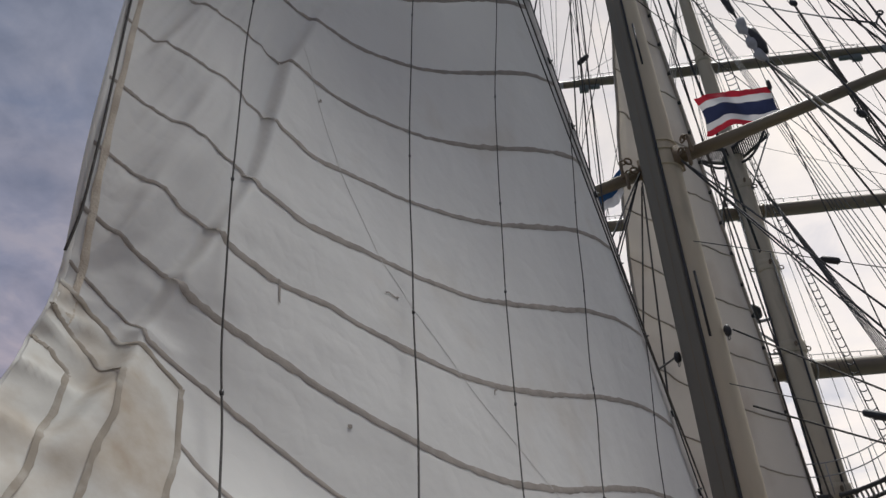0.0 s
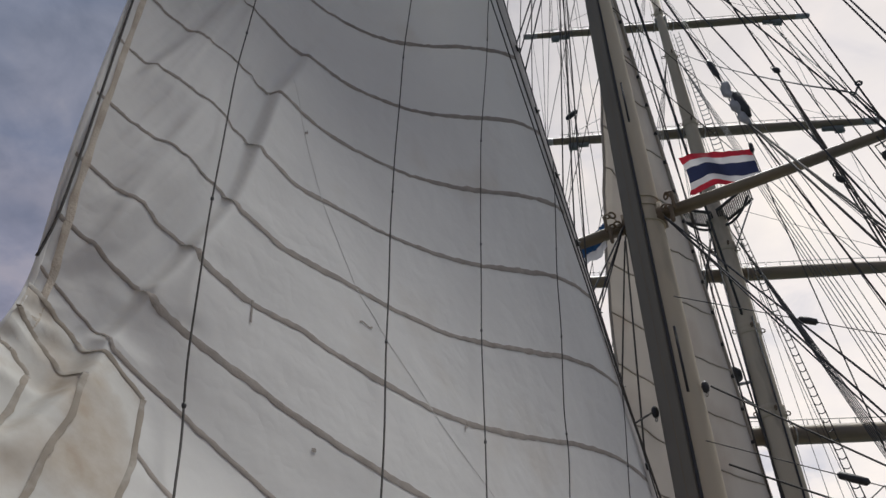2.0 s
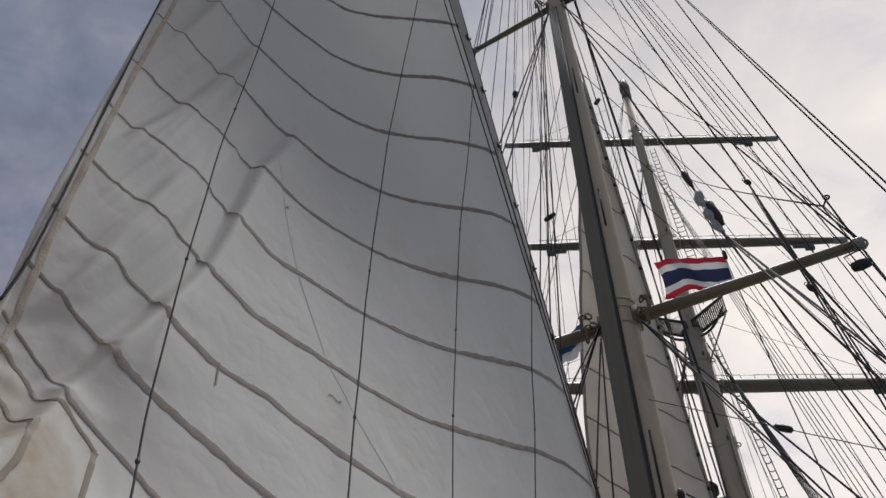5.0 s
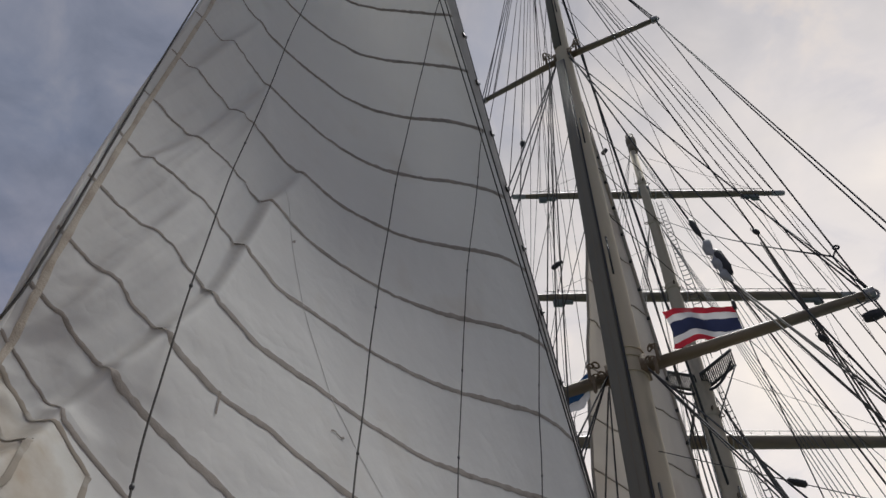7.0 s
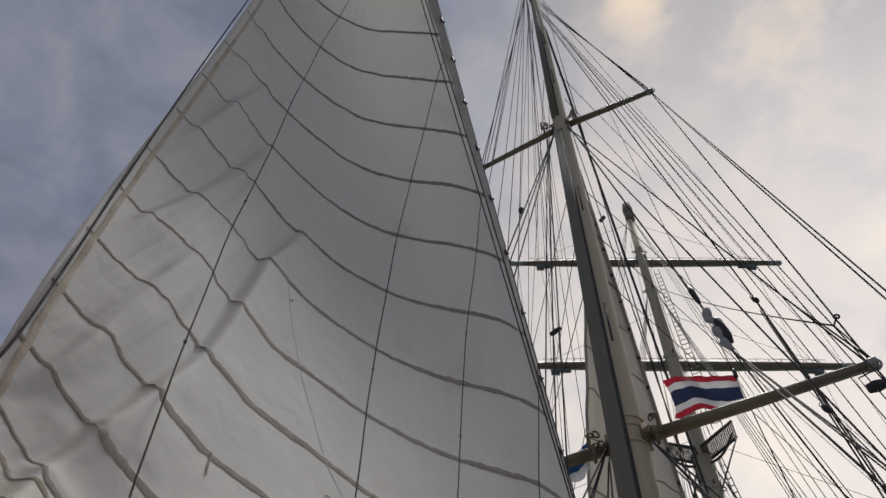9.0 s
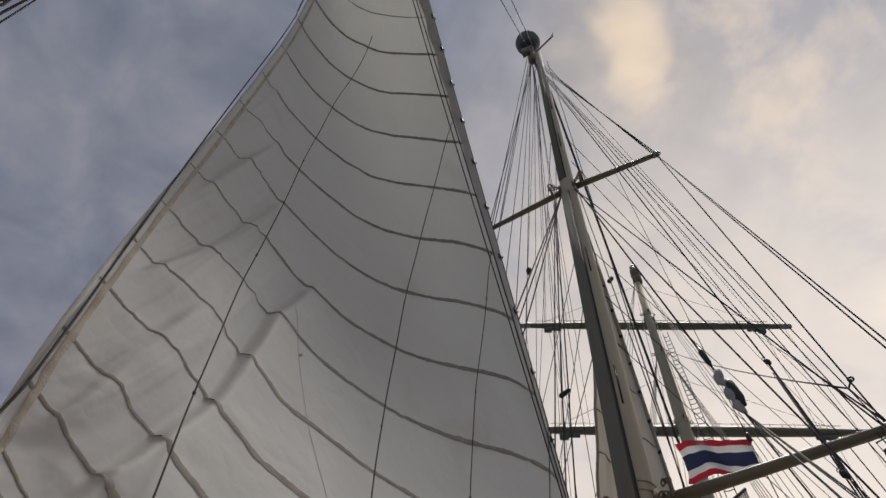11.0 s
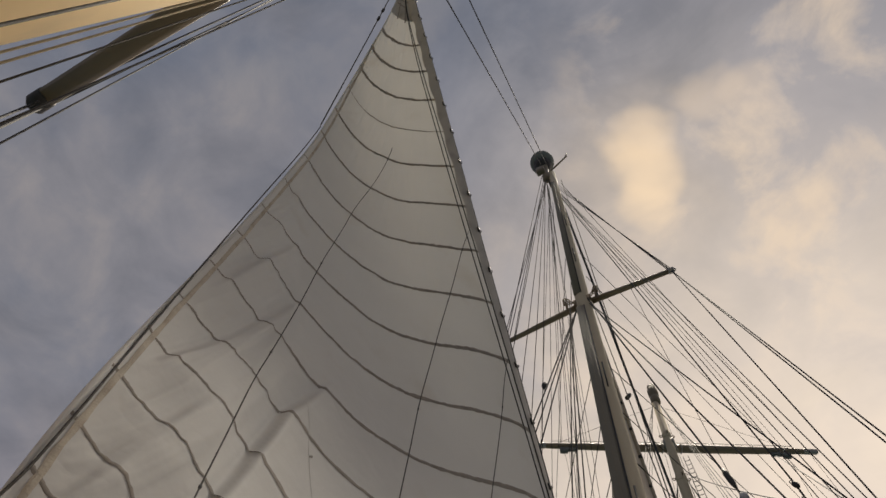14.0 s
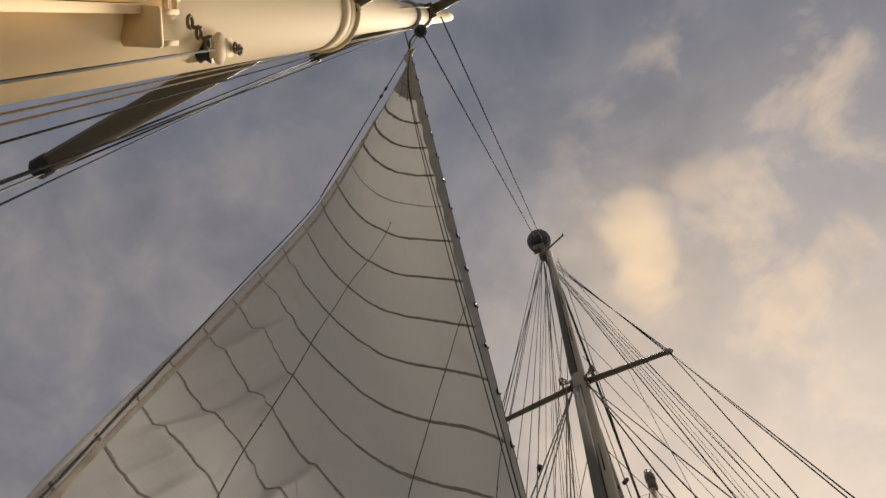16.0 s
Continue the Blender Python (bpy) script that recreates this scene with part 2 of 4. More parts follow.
def tube(points, radii, n=8, caps=True):
    """A round bar along points; one radius or one for each point."""
    points = [Vector(p) for p in points]
    if isinstance(radii, (int, float)):
        radii = [radii] * len(points)
    verts, faces = [], []
    d = (points[-1] - points[0]).normalized()
    ref = Vector((0, 0, 1)) if abs(d.z) < 0.9 else Vector((1, 0, 0))
    for i, (p, r) in enumerate(zip(points, radii)):
        a = points[max(i - 1, 0)]
        b = points[min(i + 1, len(points) - 1)]
        t = (b - a).normalized() if (b - a).length > 1e-9 else d
        x = t.cross(ref).normalized()
        y = x.cross(t)
        for j in range(n):
            w = 2 * math.pi * j / n
            verts.append(p + x * (r * math.cos(w)) + y * (r * math.sin(w)))
    for i in range(len(points) - 1):
        for j in range(n):
            k = (j + 1) % n
            faces.append((i * n + j, i * n + k, (i + 1) * n + k, (i + 1) * n + j))
    if caps:
        faces.append(tuple(range(n))[::-1])
        faces.append(tuple(range((len(points) - 1) * n, len(points) * n)))
    return verts, faces


def box(center, size, axes=None, bevel=0.12):
    """A block with chamfered long edges; axes: three unit vectors."""
    c = Vector(center)
    ax = [Vector(a) for a in (axes or ((1, 0, 0), (0, 1, 0), (0, 0, 1)))]
    hx, hy, hz = (s / 2 for s in size)
    b = bevel * min(hx, hy)
    ring = [(hx, -hy + b), (hx, hy - b), (hx - b, hy), (-hx + b, hy), (-hx, hy - b), (-hx, -hy + b), (-hx + b, -hy), (hx - b, -hy)]
    verts = [c + ax[0] * u + ax[1] * v + ax[2] * w for w in (-hz, hz) for u, v in ring]
    faces = [(i, (i + 1) % 8, 8 + (i + 1) % 8, 8 + i) for i in range(8)]
    return verts, faces + [tuple(range(8))[::-1], tuple(range(8, 16))]


def beam(a, b, wide, high, wide_b=None, high_b=None):
    """A tapering square-cut arm from a to b with chamfered edges."""
    a, b = Vector(a), Vector(b)
    d = (b - a).normalized()
    x = d.cross(Vector((0, 0, 1))).normalized()
    y = x.cross(d)
    verts = []
    for p, w, h in ((a, wide, high), (b, wide_b or wide, high_b or high)):
        c = 0.22 * min(w, h)
        for u, v in ((w / 2, -h / 2 + c), (w / 2, h / 2 - c), (w / 2 - c, h / 2), (-w / 2 + c, h / 2), (-w / 2, h / 2 - c), (-w / 2, -h / 2 + c), (-w / 2 + c, -h / 2), (w / 2 - c, -h / 2)):
            verts.append(p + x * u + y * v)
    return verts, [(i, (i + 1) % 8, 8 + (i + 1) % 8, 8 + i) for i in range(8)] + [tuple(range(8))[::-1], tuple(range(8, 16))]


def lathe(center, profile, n=20, axis=(0, 0, 1)):
    """A turned body: profile rows of (radius, height) along axis."""
    d = Vector(axis).normalized()
    c = Vector(center)
    return tube([c + d * h for r, h in profile], [max(r, 1e-4) for r, h in profile], n)


def torus(center, ring, thick, n=20, m=6, axis=(0, 0, 1)):
    d = Vector(axis).normalized()
    x = d.orthogonal().normalized()
    y = d.cross(x)
    c = Vector(center)
    verts, faces = [], []
    for i in range(n):
        w = 2 * math.pi * i / n
        o = x * math.cos(w) + y * math.sin(w)
        for j in range(m):
            q = 2 * math.pi * j / m
            verts.append(c + o * (ring + thick * math.cos(q)) + d * (thick * math.sin(q)))
    for i in range(n):
        for j in range(m):
            i2, j2 = (i + 1) % n, (j + 1) % m
            faces.append((i * m + j, i2 * m + j, i2 * m + j2, i * m + j2))
    return verts, faces


def sagging(a, b, sag, n=10):
    a, b = Vector(a), Vector(b)
    return [a.lerp(b, i / n) - Vector((0, 0, sag * 4 * (i / n) * (1 - i / n))) for i in range(n + 1)]


def rope(points, r, label, name="rope", mat=None, group="", sag=0.0, category="rope"):
    """One rope or wire, a thing of its own."""
    if len(points) == 2:
        points = sagging(points[0], points[1], sag, 8 if sag else 3)
    v, f = tube(points, r, 6)
    ob = link_mesh(name, v, f, mat or WIRE)
    return tagged(ob, label, category, group)


# ---- setting: sea, deck, bulwarks ----
MAIN, FORE, AFT = Vector((-2.35, 14.4, 0)), Vector((-1.9, 33.2, 0)), Vector((-2.57, -0.74, 0))
AXIS_X = -2.3
tagged(link_mesh("water", *box((0, 0, -4.6), (9000, 9000, 0.4)), SEA, False), "dark calm sea round the ship", "water", kind="structure")
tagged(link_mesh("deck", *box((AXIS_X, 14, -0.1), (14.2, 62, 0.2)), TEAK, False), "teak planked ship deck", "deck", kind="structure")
for side, nm in ((-1, "bulwark_port"), (1, "bulwark_starboard")):
    tagged(link_mesh(nm, *merge(box((AXIS_X + side * 7.0, 14, -1.5), (0.16, 62, 5.2)), box((AXIS_X + side * 7.0, 14, 1.16), (0.32, 62, 0.08))), HULL, False),
           "white painted steel bulwark with rail", "bulwark", kind="structure")

# ---- the large staysail ----
HEAD, TACK = Vector((-2.725, 0.225, 22.748)), Vector((-2.433, 13.136, 2.530))
LUFF = (0.6073, 0.3304, 0.0277, 0.0005)
# the leech as a curve for each axis, with a bend where the loose cloth begins
LEECH = ((-4.253, 1.086, 0.240, -0.539, -0.122),
         (2.190, -0.359, -0.098, 0.392, 0.099),
         (8.791, -7.021, 2.465, 0.501, -0.339))
LEECH_BEND = (-0.047, -0.233, -0.008)
CLEW_DRAW = (0.250, -0.227, -0.409)
# the belly for each axis: rows across the sail, columns down it
BELLY = (((-0.027, 1.586, 0.242), (0.227, -1.715, -1.136), (0.642, 0.321, -0.498)),
         ((1.450, -1.575, -1.041), (-1.582, 0.546, 1.061), (-0.183, 0.933, 0.640)),
         ((-2.290, 1.145, -0.923), (1.426, 1.784, 0.844), (1.238, -0.635, -1.488)))
K_TOP, K_LOW, K_BEND, K_CLEW = -9.6, 14.2, -0.6, 10.2


def sail_base(u, k):
    """The sail: u from luff 0 to leech 1, k counts the cloths from head to foot."""
    q = (k - 4) / 6
    s = sum(c * q ** j for j, c in enumerate(LUFF))
    if s > 0.97:
        s = 0.97 + 0.05 * (1 - math.exp((0.97 - s) / 0.05))
    luff = HEAD.lerp(TACK, s)
    flare = (k - K_CLEW + math.sqrt((k - K_CLEW) ** 2 + 1.0)) / 2
    kk = k - flare
    qe = (kk - 4) / 6
    bend = math.sqrt((kk - K_BEND) ** 2 + 0.25) / 6
    q = min(q, 1.15)
    c, w = 1 - 2 * u, u * (1 - u) * (q + 2.27) / 2.27
    out = []
    for i in range(3):
        e = sum(a * qe ** j for j, a in enumerate(LEECH[i])) + LEECH_BEND[i] * bend + CLEW_DRAW[i] * flare
        belly = sum(BELLY[i][a][m] * c ** a * q ** m for a in range(3) for m in range(3))
        out.append(luff[i] * (1 - u) + e * u + belly * w)
    return Vector(out)


def sail_normal(u, k):
    a = sail_base(min(u + 0.01, 1.02), k) - sail_base(u - 0.01, k)
    b = sail_base(u, k + 0.05) - sail_base(u, k - 0.05)
    n = a.cross(b).normalized()
    return n if n.dot(Vector((0, 0, 1.8)) - sail_base(u, k)) > 0 else -n


def step(a, b, x):
    x = min(1.0, max(0.0, (x - a) / (b - a)))
    return x * x * (3 - 2 * x)


# where the loose cloth begins, and the folds that run across it: (cloth, station) pairs
LOOSE = ((-2.0, 1.0), (-0.2, 0.978), (1.0, 0.933), (1.9, 0.897), (2.9, 0.865), (4.0, 0.835), (5.0, 0.828), (6.0, 0.862), (6.9, 0.887), (7.9, 0.92), (8.9, 0.946), (10.1, 0.966), (13.0, 0.985))
FOLDS = ((((3.4, 0.700), (3.9, 0.750), (5.0, 0.828), (6.0, 0.862), (6.9, 0.887), (7.9, 0.92), (8.9, 0.946), (10.1, 0.966), (13.0, 0.985)), 1.15),
         (((2.5, 0.81), (3.1, 0.847), (4.1, 0.90), (5.1, 0.938), (5.8, 0.962), (6.8, 0.99)), 0.80),
         (((1.5, 0.86), (2.0, 0.887), (3.0, 0.935), (3.9, 0.962), (4.7, 0.985)), 0.80),
         (((0.6, 0.93), (1.2, 0.95), (2.0, 0.968), (2.8, 0.985)), 0.65),
         (((5.3, 0.905), (6.4, 0.935), (7.6, 0.958), (8.7, 0.975), (9.6, 0.99)), 0.42))


def along(line, k):
    for (k0, u0), (k1, u1) in zip(line, line[1:]):
        if k <= k1:
            return u0 + (u1 - u0) * min(1.0, max(0.0, (k - k0) / (k1 - k0)))
    return line[-1][1]


def crease_at(k):
    return along(LOOSE, k)


def breadth(k):
    """The sail's width in metres at a cloth."""
    return max(2.4, 3.6 + 0.74 * k)


def ridge(x):
    """A sharp-topped fold from smooth noise."""
    return 1 - 2 * abs(x)


def fold(x):
    """A fold seen from the side, x in metres towards the leech: the cloth swells, drops over a lip and comes back."""
    return 0.070 * step(-0.55, -0.01, x) * step(0.06, -0.01, x) - 0.060 * step(-0.01, 0.09, x) * step(0.50, 0.10, x)


def relief(u, k):
    """Folds: a loose fluttering leech, creases across it, drawn cloth at each seam."""
    uc, wide = crease_at(k), breadth(k)
    x = (u - uc) * wide
    m = (1 - u) * wide
    loose = step(-0.15, 0.35, x) * step(-1.5, 1.0, k)
    calm = 1 - 0.7 * step(0.35, 0.0, m)
    fr = k - math.floor(k)
    near_seam = math.exp(-(min(fr, 1 - fr) / 0.16) ** 2)
    p = m + 0.19 * k
    a = noise.noise(Vector((p * 2.3, k * 0.22, 3.1)))
    b = noise.noise(Vector((p * 5.0, k * 0.28, 7.7)))
    c = noise.noise(Vector((p * 12, k * 0.7, 1.7)))
    d = loose * calm * (0.048 * a + 0.036 * ridge(b) + 0.012 * ridge(c))
    for line, much in FOLDS:
        ka, kb = line[0][0], line[-1][0]
        if ka < k < kb:
            ends = step(ka, ka + 1.3, k) * step(kb, kb - 0.8, k)
            d += much * ends * fold((u - along(line, k)) * wide) * (0.85 + 0.15 * math.sin(k * 2.3 + 1)) * step(0.0, 0.3, m)
    # faint creases all over the calm cloth
    d += 0.005 * ridge(noise.noise(Vector((u * 21 - k * 1.3, k * 0.7, 6.1)))) * step(0.02, 0.3, u)
    # the bend where the loose cloth begins, high up
    d += step(4.5, 3.0, k) * step(-2.0, 0.0, k) * 0.022 * math.exp(-(x / 0.10) ** 2)
    # creases that run out into the calm cloth, puckered seams and broad unevenness
    d += 0.014 * near_seam * step(-0.9, -0.05, x) * noise.noise(Vector((p * 5, k * 2.0, 4.4))) * step(0.0, 0.3, m)
    d += 0.004 * noise.noise(Vector((u * 60, math.floor(k + 0.5) * 3.0, 1.3))) * near_seam
    d += 0.02 * noise.noise(Vector((u * 5.0, k * 0.5, 9.2))) * step(0, 0.2, u)
    d += 0.006 * noise.noise(Vector((u * 16.0, k * 1.8, 2.2))) * step(0, 0.2, u)
    # bunched cloth towards the clew
    clew = step(9.6, 11.0, k) * step(-0.2, 0.3, x)
    d += clew * (0.050 * noise.noise(Vector((m * 3.2 + k * 1.1, k * 0.9, 5.5))) + 0.040 * ridge(noise.noise(Vector((m * 6 + k * 1.8, k * 1.3, 8.5)))))
    return d


def sail(u, k, lift=0.0):
    return sail_base(u, k) + sail_normal(min(max(u, 0.0), 1.0), k) * (relief(u, k) + lift)


def spaced(s):
    """Stations across the sail, closer together towards the leech."""
    return 1 - (1 - s) ** 2.4


def sail_grid(s0, s1, k0, k1, nu, nk, lift=0.0):
    us = [spaced(s0 + (s1 - s0) * i / nu) for i in range(nu + 1)]
    verts = [sail(u, k0 + (k1 - k0) * j / nk, lift) for j in range(nk + 1) for u in us]
    faces = [(j * (nu + 1) + i, j * (nu + 1) + i + 1, (j + 1) * (nu + 1) + i + 1, (j + 1) * (nu + 1) + i) for j in range(nk) for i in range(nu)]
    return verts, faces


def unspaced(u):
    return 1 - (1 - min(u, 1.0)) ** (1 / 2.4)


def strip(path, half, lift, thick=0.0012):
    """A tape along (u, k) points that lies on the sail, ragged by half(i) on each side."""
    verts, faces = [], []
    for i, (u, k) in enumerate(path):
        a, b = path[max(i - 1, 0)], path[min(i + 1, len(path) - 1)]
        n = sail_normal(u, k)
        p = sail(u, k, lift)
        t = (sail_base(*b) - sail_base(*a)).normalized()
        side = n.cross(t).normalized()
        w0, w1 = half(i)
        verts += [p - side * w0 - n * thick, p - side * w0 * 0.8, p + side * w1 * 0.8, p + side * w1 - n * thick]
    for i in range(len(path) - 1):
        for j in range(3):
            faces.append((4 * i + j, 4 * i + j + 1, 4 * i + 5 + j, 4 * i + 4 + j))
    return verts, faces


def build_staysail():
    ship_sail = thing("staysail", TACK, "large off-white sailcloth staysail with taped seams and a wrinkled leech", "sail")
    edges = [K_TOP] + list(range(-6, 14)) + [K_LOW]
    for k0, k1 in zip(edges, edges[1:]):
        part("cloth_panel", sail_grid(0.0, 1.0, k0, k1, 230, 22 if k1 - k0 <= 1.2 else 30), CLOTH, ship_sail)
    for k in range(-6, 13):
        ph = k * 5.1
        path, wide = [], []
        for i in range(321):
            s = unspaced(0.006) + (unspaced(0.9985) - unspaced(0.006)) * i / 320
            u = spaced(s)
            v = (u - crease_at(k)) / max(1 - crease_at(k), 0.02)
            jog = (0.20 * step(0.08, -0.04, v) - 0.06) if k > 5 else 0.0
            calm = 1 - 0.4 * step(-0.1, 0.15, v)
            path.append((u, k + 0.025 * calm * noise.noise(Vector((s * 7, ph, 0))) + 0.010 * noise.noise(Vector((s * 24, ph, 4))) + jog * step(-1.2, -0.1, v)))
            base = (0.012 if k == -3 else 0.032) + 0.006 * noise.noise(Vector((s * 5, ph, 3)))
            base *= calm * (0.6 if k > 9 else 1.0)
            wide.append((base * (1 + 0.45 * noise.noise(Vector((s * 26, ph, 8))) + 0.5 * noise.noise(Vector((s * 110, ph, 8)))), base * (1 + 0.45 * noise.noise(Vector((s * 24, ph, 12))) + 0.5 * noise.noise(Vector((s * 100, ph, 2))))))
        part("seam", strip(path, lambda i: wide[i], 0.004), SEAM, ship_sail)
    # luff tape, a broad grey band, and the doubled leech with its stained tape
    ks = [K_TOP + 0.1 + (K_LOW - K_TOP - 0.1) * i / 220 for i in range(221)]
    part("luff_tape", strip([(0.0, k) for k in ks], lambda i: (0.17 + 0.02 * math.sin(i * 0.7), 0.03), 0.010), GREYTAPE, ship_sail, "grey weathered luff tape")
    rag = [0.5 * noise.noise(Vector((i * 0.23, 3, 3))) for i in range(221)]
    part("leech_tape", strip([(1.0 - 0.085 / breadth(k), k) for k in ks], lambda i: (0.030 + 0.035 * rag[i], 0.016 + 0.02 * rag[220 - i]), 0.007), EDGE, ship_sail, "brown stained leech tape")
    part("leech_edge", strip([(1.0, k) for k in ks], lambda i: (0.012, 0.028), 0.004, 0.004), CLOTH, ship_sail, "pale folded leech hem")
    # head patch with its stitched bars
    part("head_patch", sail_grid(0.02, 0.9, K_TOP + 0.05, -7.0, 16, 20, 0.012), material("head patch cloth", (0.45, 0.42, 0.36), 0.8, vary=0.15, scale=3, dirt=(0.25, 0.22, 0.18), dirt_amount=0.4), ship_sail, "grey doubled head patch")
    for u0, u1, k in ((0.25, 0.75, -7.6), (0.2, 0.75, -7.85), (0.25, 0.7, -8.1), (0.3, 0.7, -8.35)):
        part("stitch_bar", strip([(u0 + (u1 - u0) * i / 14, k) for i in range(15)], lambda i: (0.018, 0.018), 0.018), SEAM, ship_sail)
    for u in (0.32, 0.58):
        part("stitch_bar", strip([(u, -8.8 + 1.9 * i / 14) for i in range(15)], lambda i: (0.025, 0.025), 0.019), SEAM, ship_sail)
    # clew patches: layered, stained
    for u0, u1, k0, k1, lift in ((0.947, 0.9995, 10.35, 14.2, 0.009), (0.972, 0.9997, 10.95, 14.2, 0.014), (0.986, 0.9998, 11.5, 14.2, 0.019)):
        s0, s1 = unspaced(u0), unspaced(u1)
        part("clew_patch", sail_grid(s0, s1, k0, k1, 60, 40, lift), STAIN, ship_sail, "stained clew patch")
        part("seam", strip([(spaced(s0 + (s1 - s0) * i / 50), k0 + 0.03 * noise.noise(Vector((i * 0.2, k0, 1)))) for i in range(51)],
                           lambda i: (0.020 + 0.012 * noise.noise(Vector((i * 0.6, k0, 5))), 0.014), lift + 0.004), CLEWTAPE, ship_sail)
        part("seam", strip([(u0 + 0.0006 * math.sin(i * 0.5), k0 + (k1 - k0) * i / 40) for i in range(41)],
                           lambda i: (0.014, 0.020 + 0.012 * noise.noise(Vector((i * 0.6, u0, 7)))), lift + 0.005), CLEWTAPE, ship_sail)
    # thin lengthwise joins, and a worn tab and tears
    join = ((4.6, 0.80), (4.9, 0.792), (6.1, 0.772), (7.0, 0.746), (7.5, 0.715), (8.2, 0.655), (9.1, 0.55), (9.6, 0.50))
    part("seam", strip([(along(join, 4.6 + 5.0 * i / 80), 4.6 + 5.0 * i / 80) for i in range(81)], lambda i: (0.005, 0.005), 0.004), SEAM_FAINT, ship_sail, smooth=False)
    for u, k, du, dk in ((0.877, 8.05, 0.003, 0.28), (0.738, 7.40, 0.018, 0.02), (0.606, 8.0, 0.012, 0.12), (0.837, 9.2, 0.003, 0.05), (0.78, 5.2, 0.006, 0.08)):
        part("tear", strip([(u + du * i / 8, k + dk * i / 8 + 0.02 * math.sin(i * 0.8)) for i in range(9)], lambda i: (0.010 - 0.0008 * i, 0.010), 0.008), SEAM, ship_sail, "frayed tear in the cloth", smooth=False)
    # hanks along the luff
    k = K_TOP + 0.8
    while k < K_LOW - 0.4:
        p = sail_base(0.0, k)
        t = (TACK - HEAD).normalized()
        part("hank", merge(box(p + Vector((0.02, -0.01, -0.01)), (0.03, 0.06, 0.10), (Vector((1, 0, 0)), t.cross(Vector((1, 0, 0))), t)), torus(p + Vector((0, 0.06, 0.045)), 0.045, 0.010, 10, 5, t)), DARK, ship_sail)
        k += 0.83
    return ship_sail


build_staysail()
up_dir = (HEAD - TACK).normalized()
off = Vector((0.0, 0.085, 0.06))
rope([TACK + off - up_dir * 1.0, HEAD + off + up_dir * 3.2], 0.018, "dark wire stay that carries the staysail", "stay")
rope([HEAD, HEAD + Vector((0.02, -0.25, 1.0)), Vector((-2.45, -0.3, 25.6))], 0.03, "halyard tackle at the head of the sail", "halyard", LINE)


def on_sail(pts, lift):
    """A smooth line over the sail through a few (k, u) stations."""
    out = []
    for (ka, ua), (kb, ub) in zip(pts, pts[1:]):
        for i in range(12):
            s = i / 12
            out.append(sail_base(ua + (ub - ua) * s, ka + (kb - ka) * s) + sail_normal(ua + (ub - ua) * s, ka + (kb - ka) * s) * lift)
    return out


def smooth(pts, rounds=3):
    for _ in range(rounds):
        pts = [pts[0]] + [(a + b * 2 + c) / 4 for a, b, c in zip(pts, pts[1:], pts[2:])] + [pts[-1]]
    return pts


def gasket(stations, r, drop):
    pts = smooth(on_sail(stations, 0.13), 12)
    pts.append(pts[-1] + (pts[-1] - pts[-4]).normalized() * drop)
    ob = thing("gasket_line", pts[-1], "thin dark line hanging down the face of the sail", "rope", "lines over the sail")
    part("line", tube(pts, r * 0.8, 6), LINE, ob)
    for i in range(20, len(pts) - 2, 17):
        part("knot", lathe(pts[i], [(0.006, -0.022), (0.012, -0.014), (0.014, 0), (0.011, 0.014), (0.006, 0.022)], 8, pts[i + 1] - pts[i]), DARK, ob)


gasket([(-2.2, 0.49), (-1.8, 0.53), (-0.1, 0.725), (1.8, 0.817), (3.9, 0.868), (5.3, 0.896), (7.6, 0.919), (9.6, 0.930), (11.2, 0.932), (12.5, 0.930)], 0.0085, 0.5)
gasket([(-0.3, 0.09), (0.2, 0.165), (1.8, 0.355), (3.2, 0.490), (4.9, 0.608), (6.1, 0.675), (7.8, 0.748), (9.6, 0.802), (12.5, 0.87)], 0.009, 0.5)
gasket([(2.1, 0.08), (2.5, 0.128), (3.15, 0.192), (4.3, 0.315), (5.4, 0.405), (6.2, 0.466), (7.0, 0.527), (7.8, 0.58), (9.2, 0.665), (12.5, 0.80)], 0.008, 0.5)
gasket([(4.4, 0.04), (5.05, 0.103), (6.0, 0.198), (6.7, 0.252), (7.7, 0.345), (8.2, 0.378), (9.1, 0.470), (12.5, 0.70)], 0.009, 0.5)
gasket([(6.9, 0.035), (7.5, 0.088), (8.4, 0.175), (9.1, 0.228), (12.5, 0.48)], 0.009, 0.5)
for extra, r in ((0.0, 0.011), (0.028, 0.011)):
    rope(smooth(on_sail([(-9.3, 0.3), (-6.0, 0.13 + extra), (-3.5, 0.09 + extra), (0.4, 0.070 + extra), (2.1, 0.062 + extra), (4.8, 0.053 + extra * 0.8), (7.0, 0.036 + extra * 0.4), (8.6, 0.0), (12.0, -0.03)], 0.10), 14), r,
         "running line beside the luff of the sail", "downhaul", LINE)
KINK = sail_base(1.015, -1.15)
rope([Vector((-2.55, -0.2, 26.0)), KINK], 0.014, "dark topping line from the near mast to the leech", "topping_lift", LINE)
rope([KINK] + smooth(on_sail([(-1.0, 1.013), (1.5, 1.010), (3.5, 1.003), (5.5, 0.997), (7.5, 0.995), (9.0, 0.997), (9.9, 1.001)], 0.025), 14), 0.010, "dark topping line lying along the leech", "topping_lift", LINE)
for s in (0.45, 0.5):
    p = Vector((-2.55, -0.2, 26.0)).lerp(KINK, s)
    tagged(link_mesh("line_joint", *lathe(p, [(0.012, -0.12), (0.035, -0.08), (0.035, 0.08), (0.012, 0.12)], 8, KINK - Vector((-2.55, -0.2, 26.0))), DARK), "black joint on the topping line", "shackle")


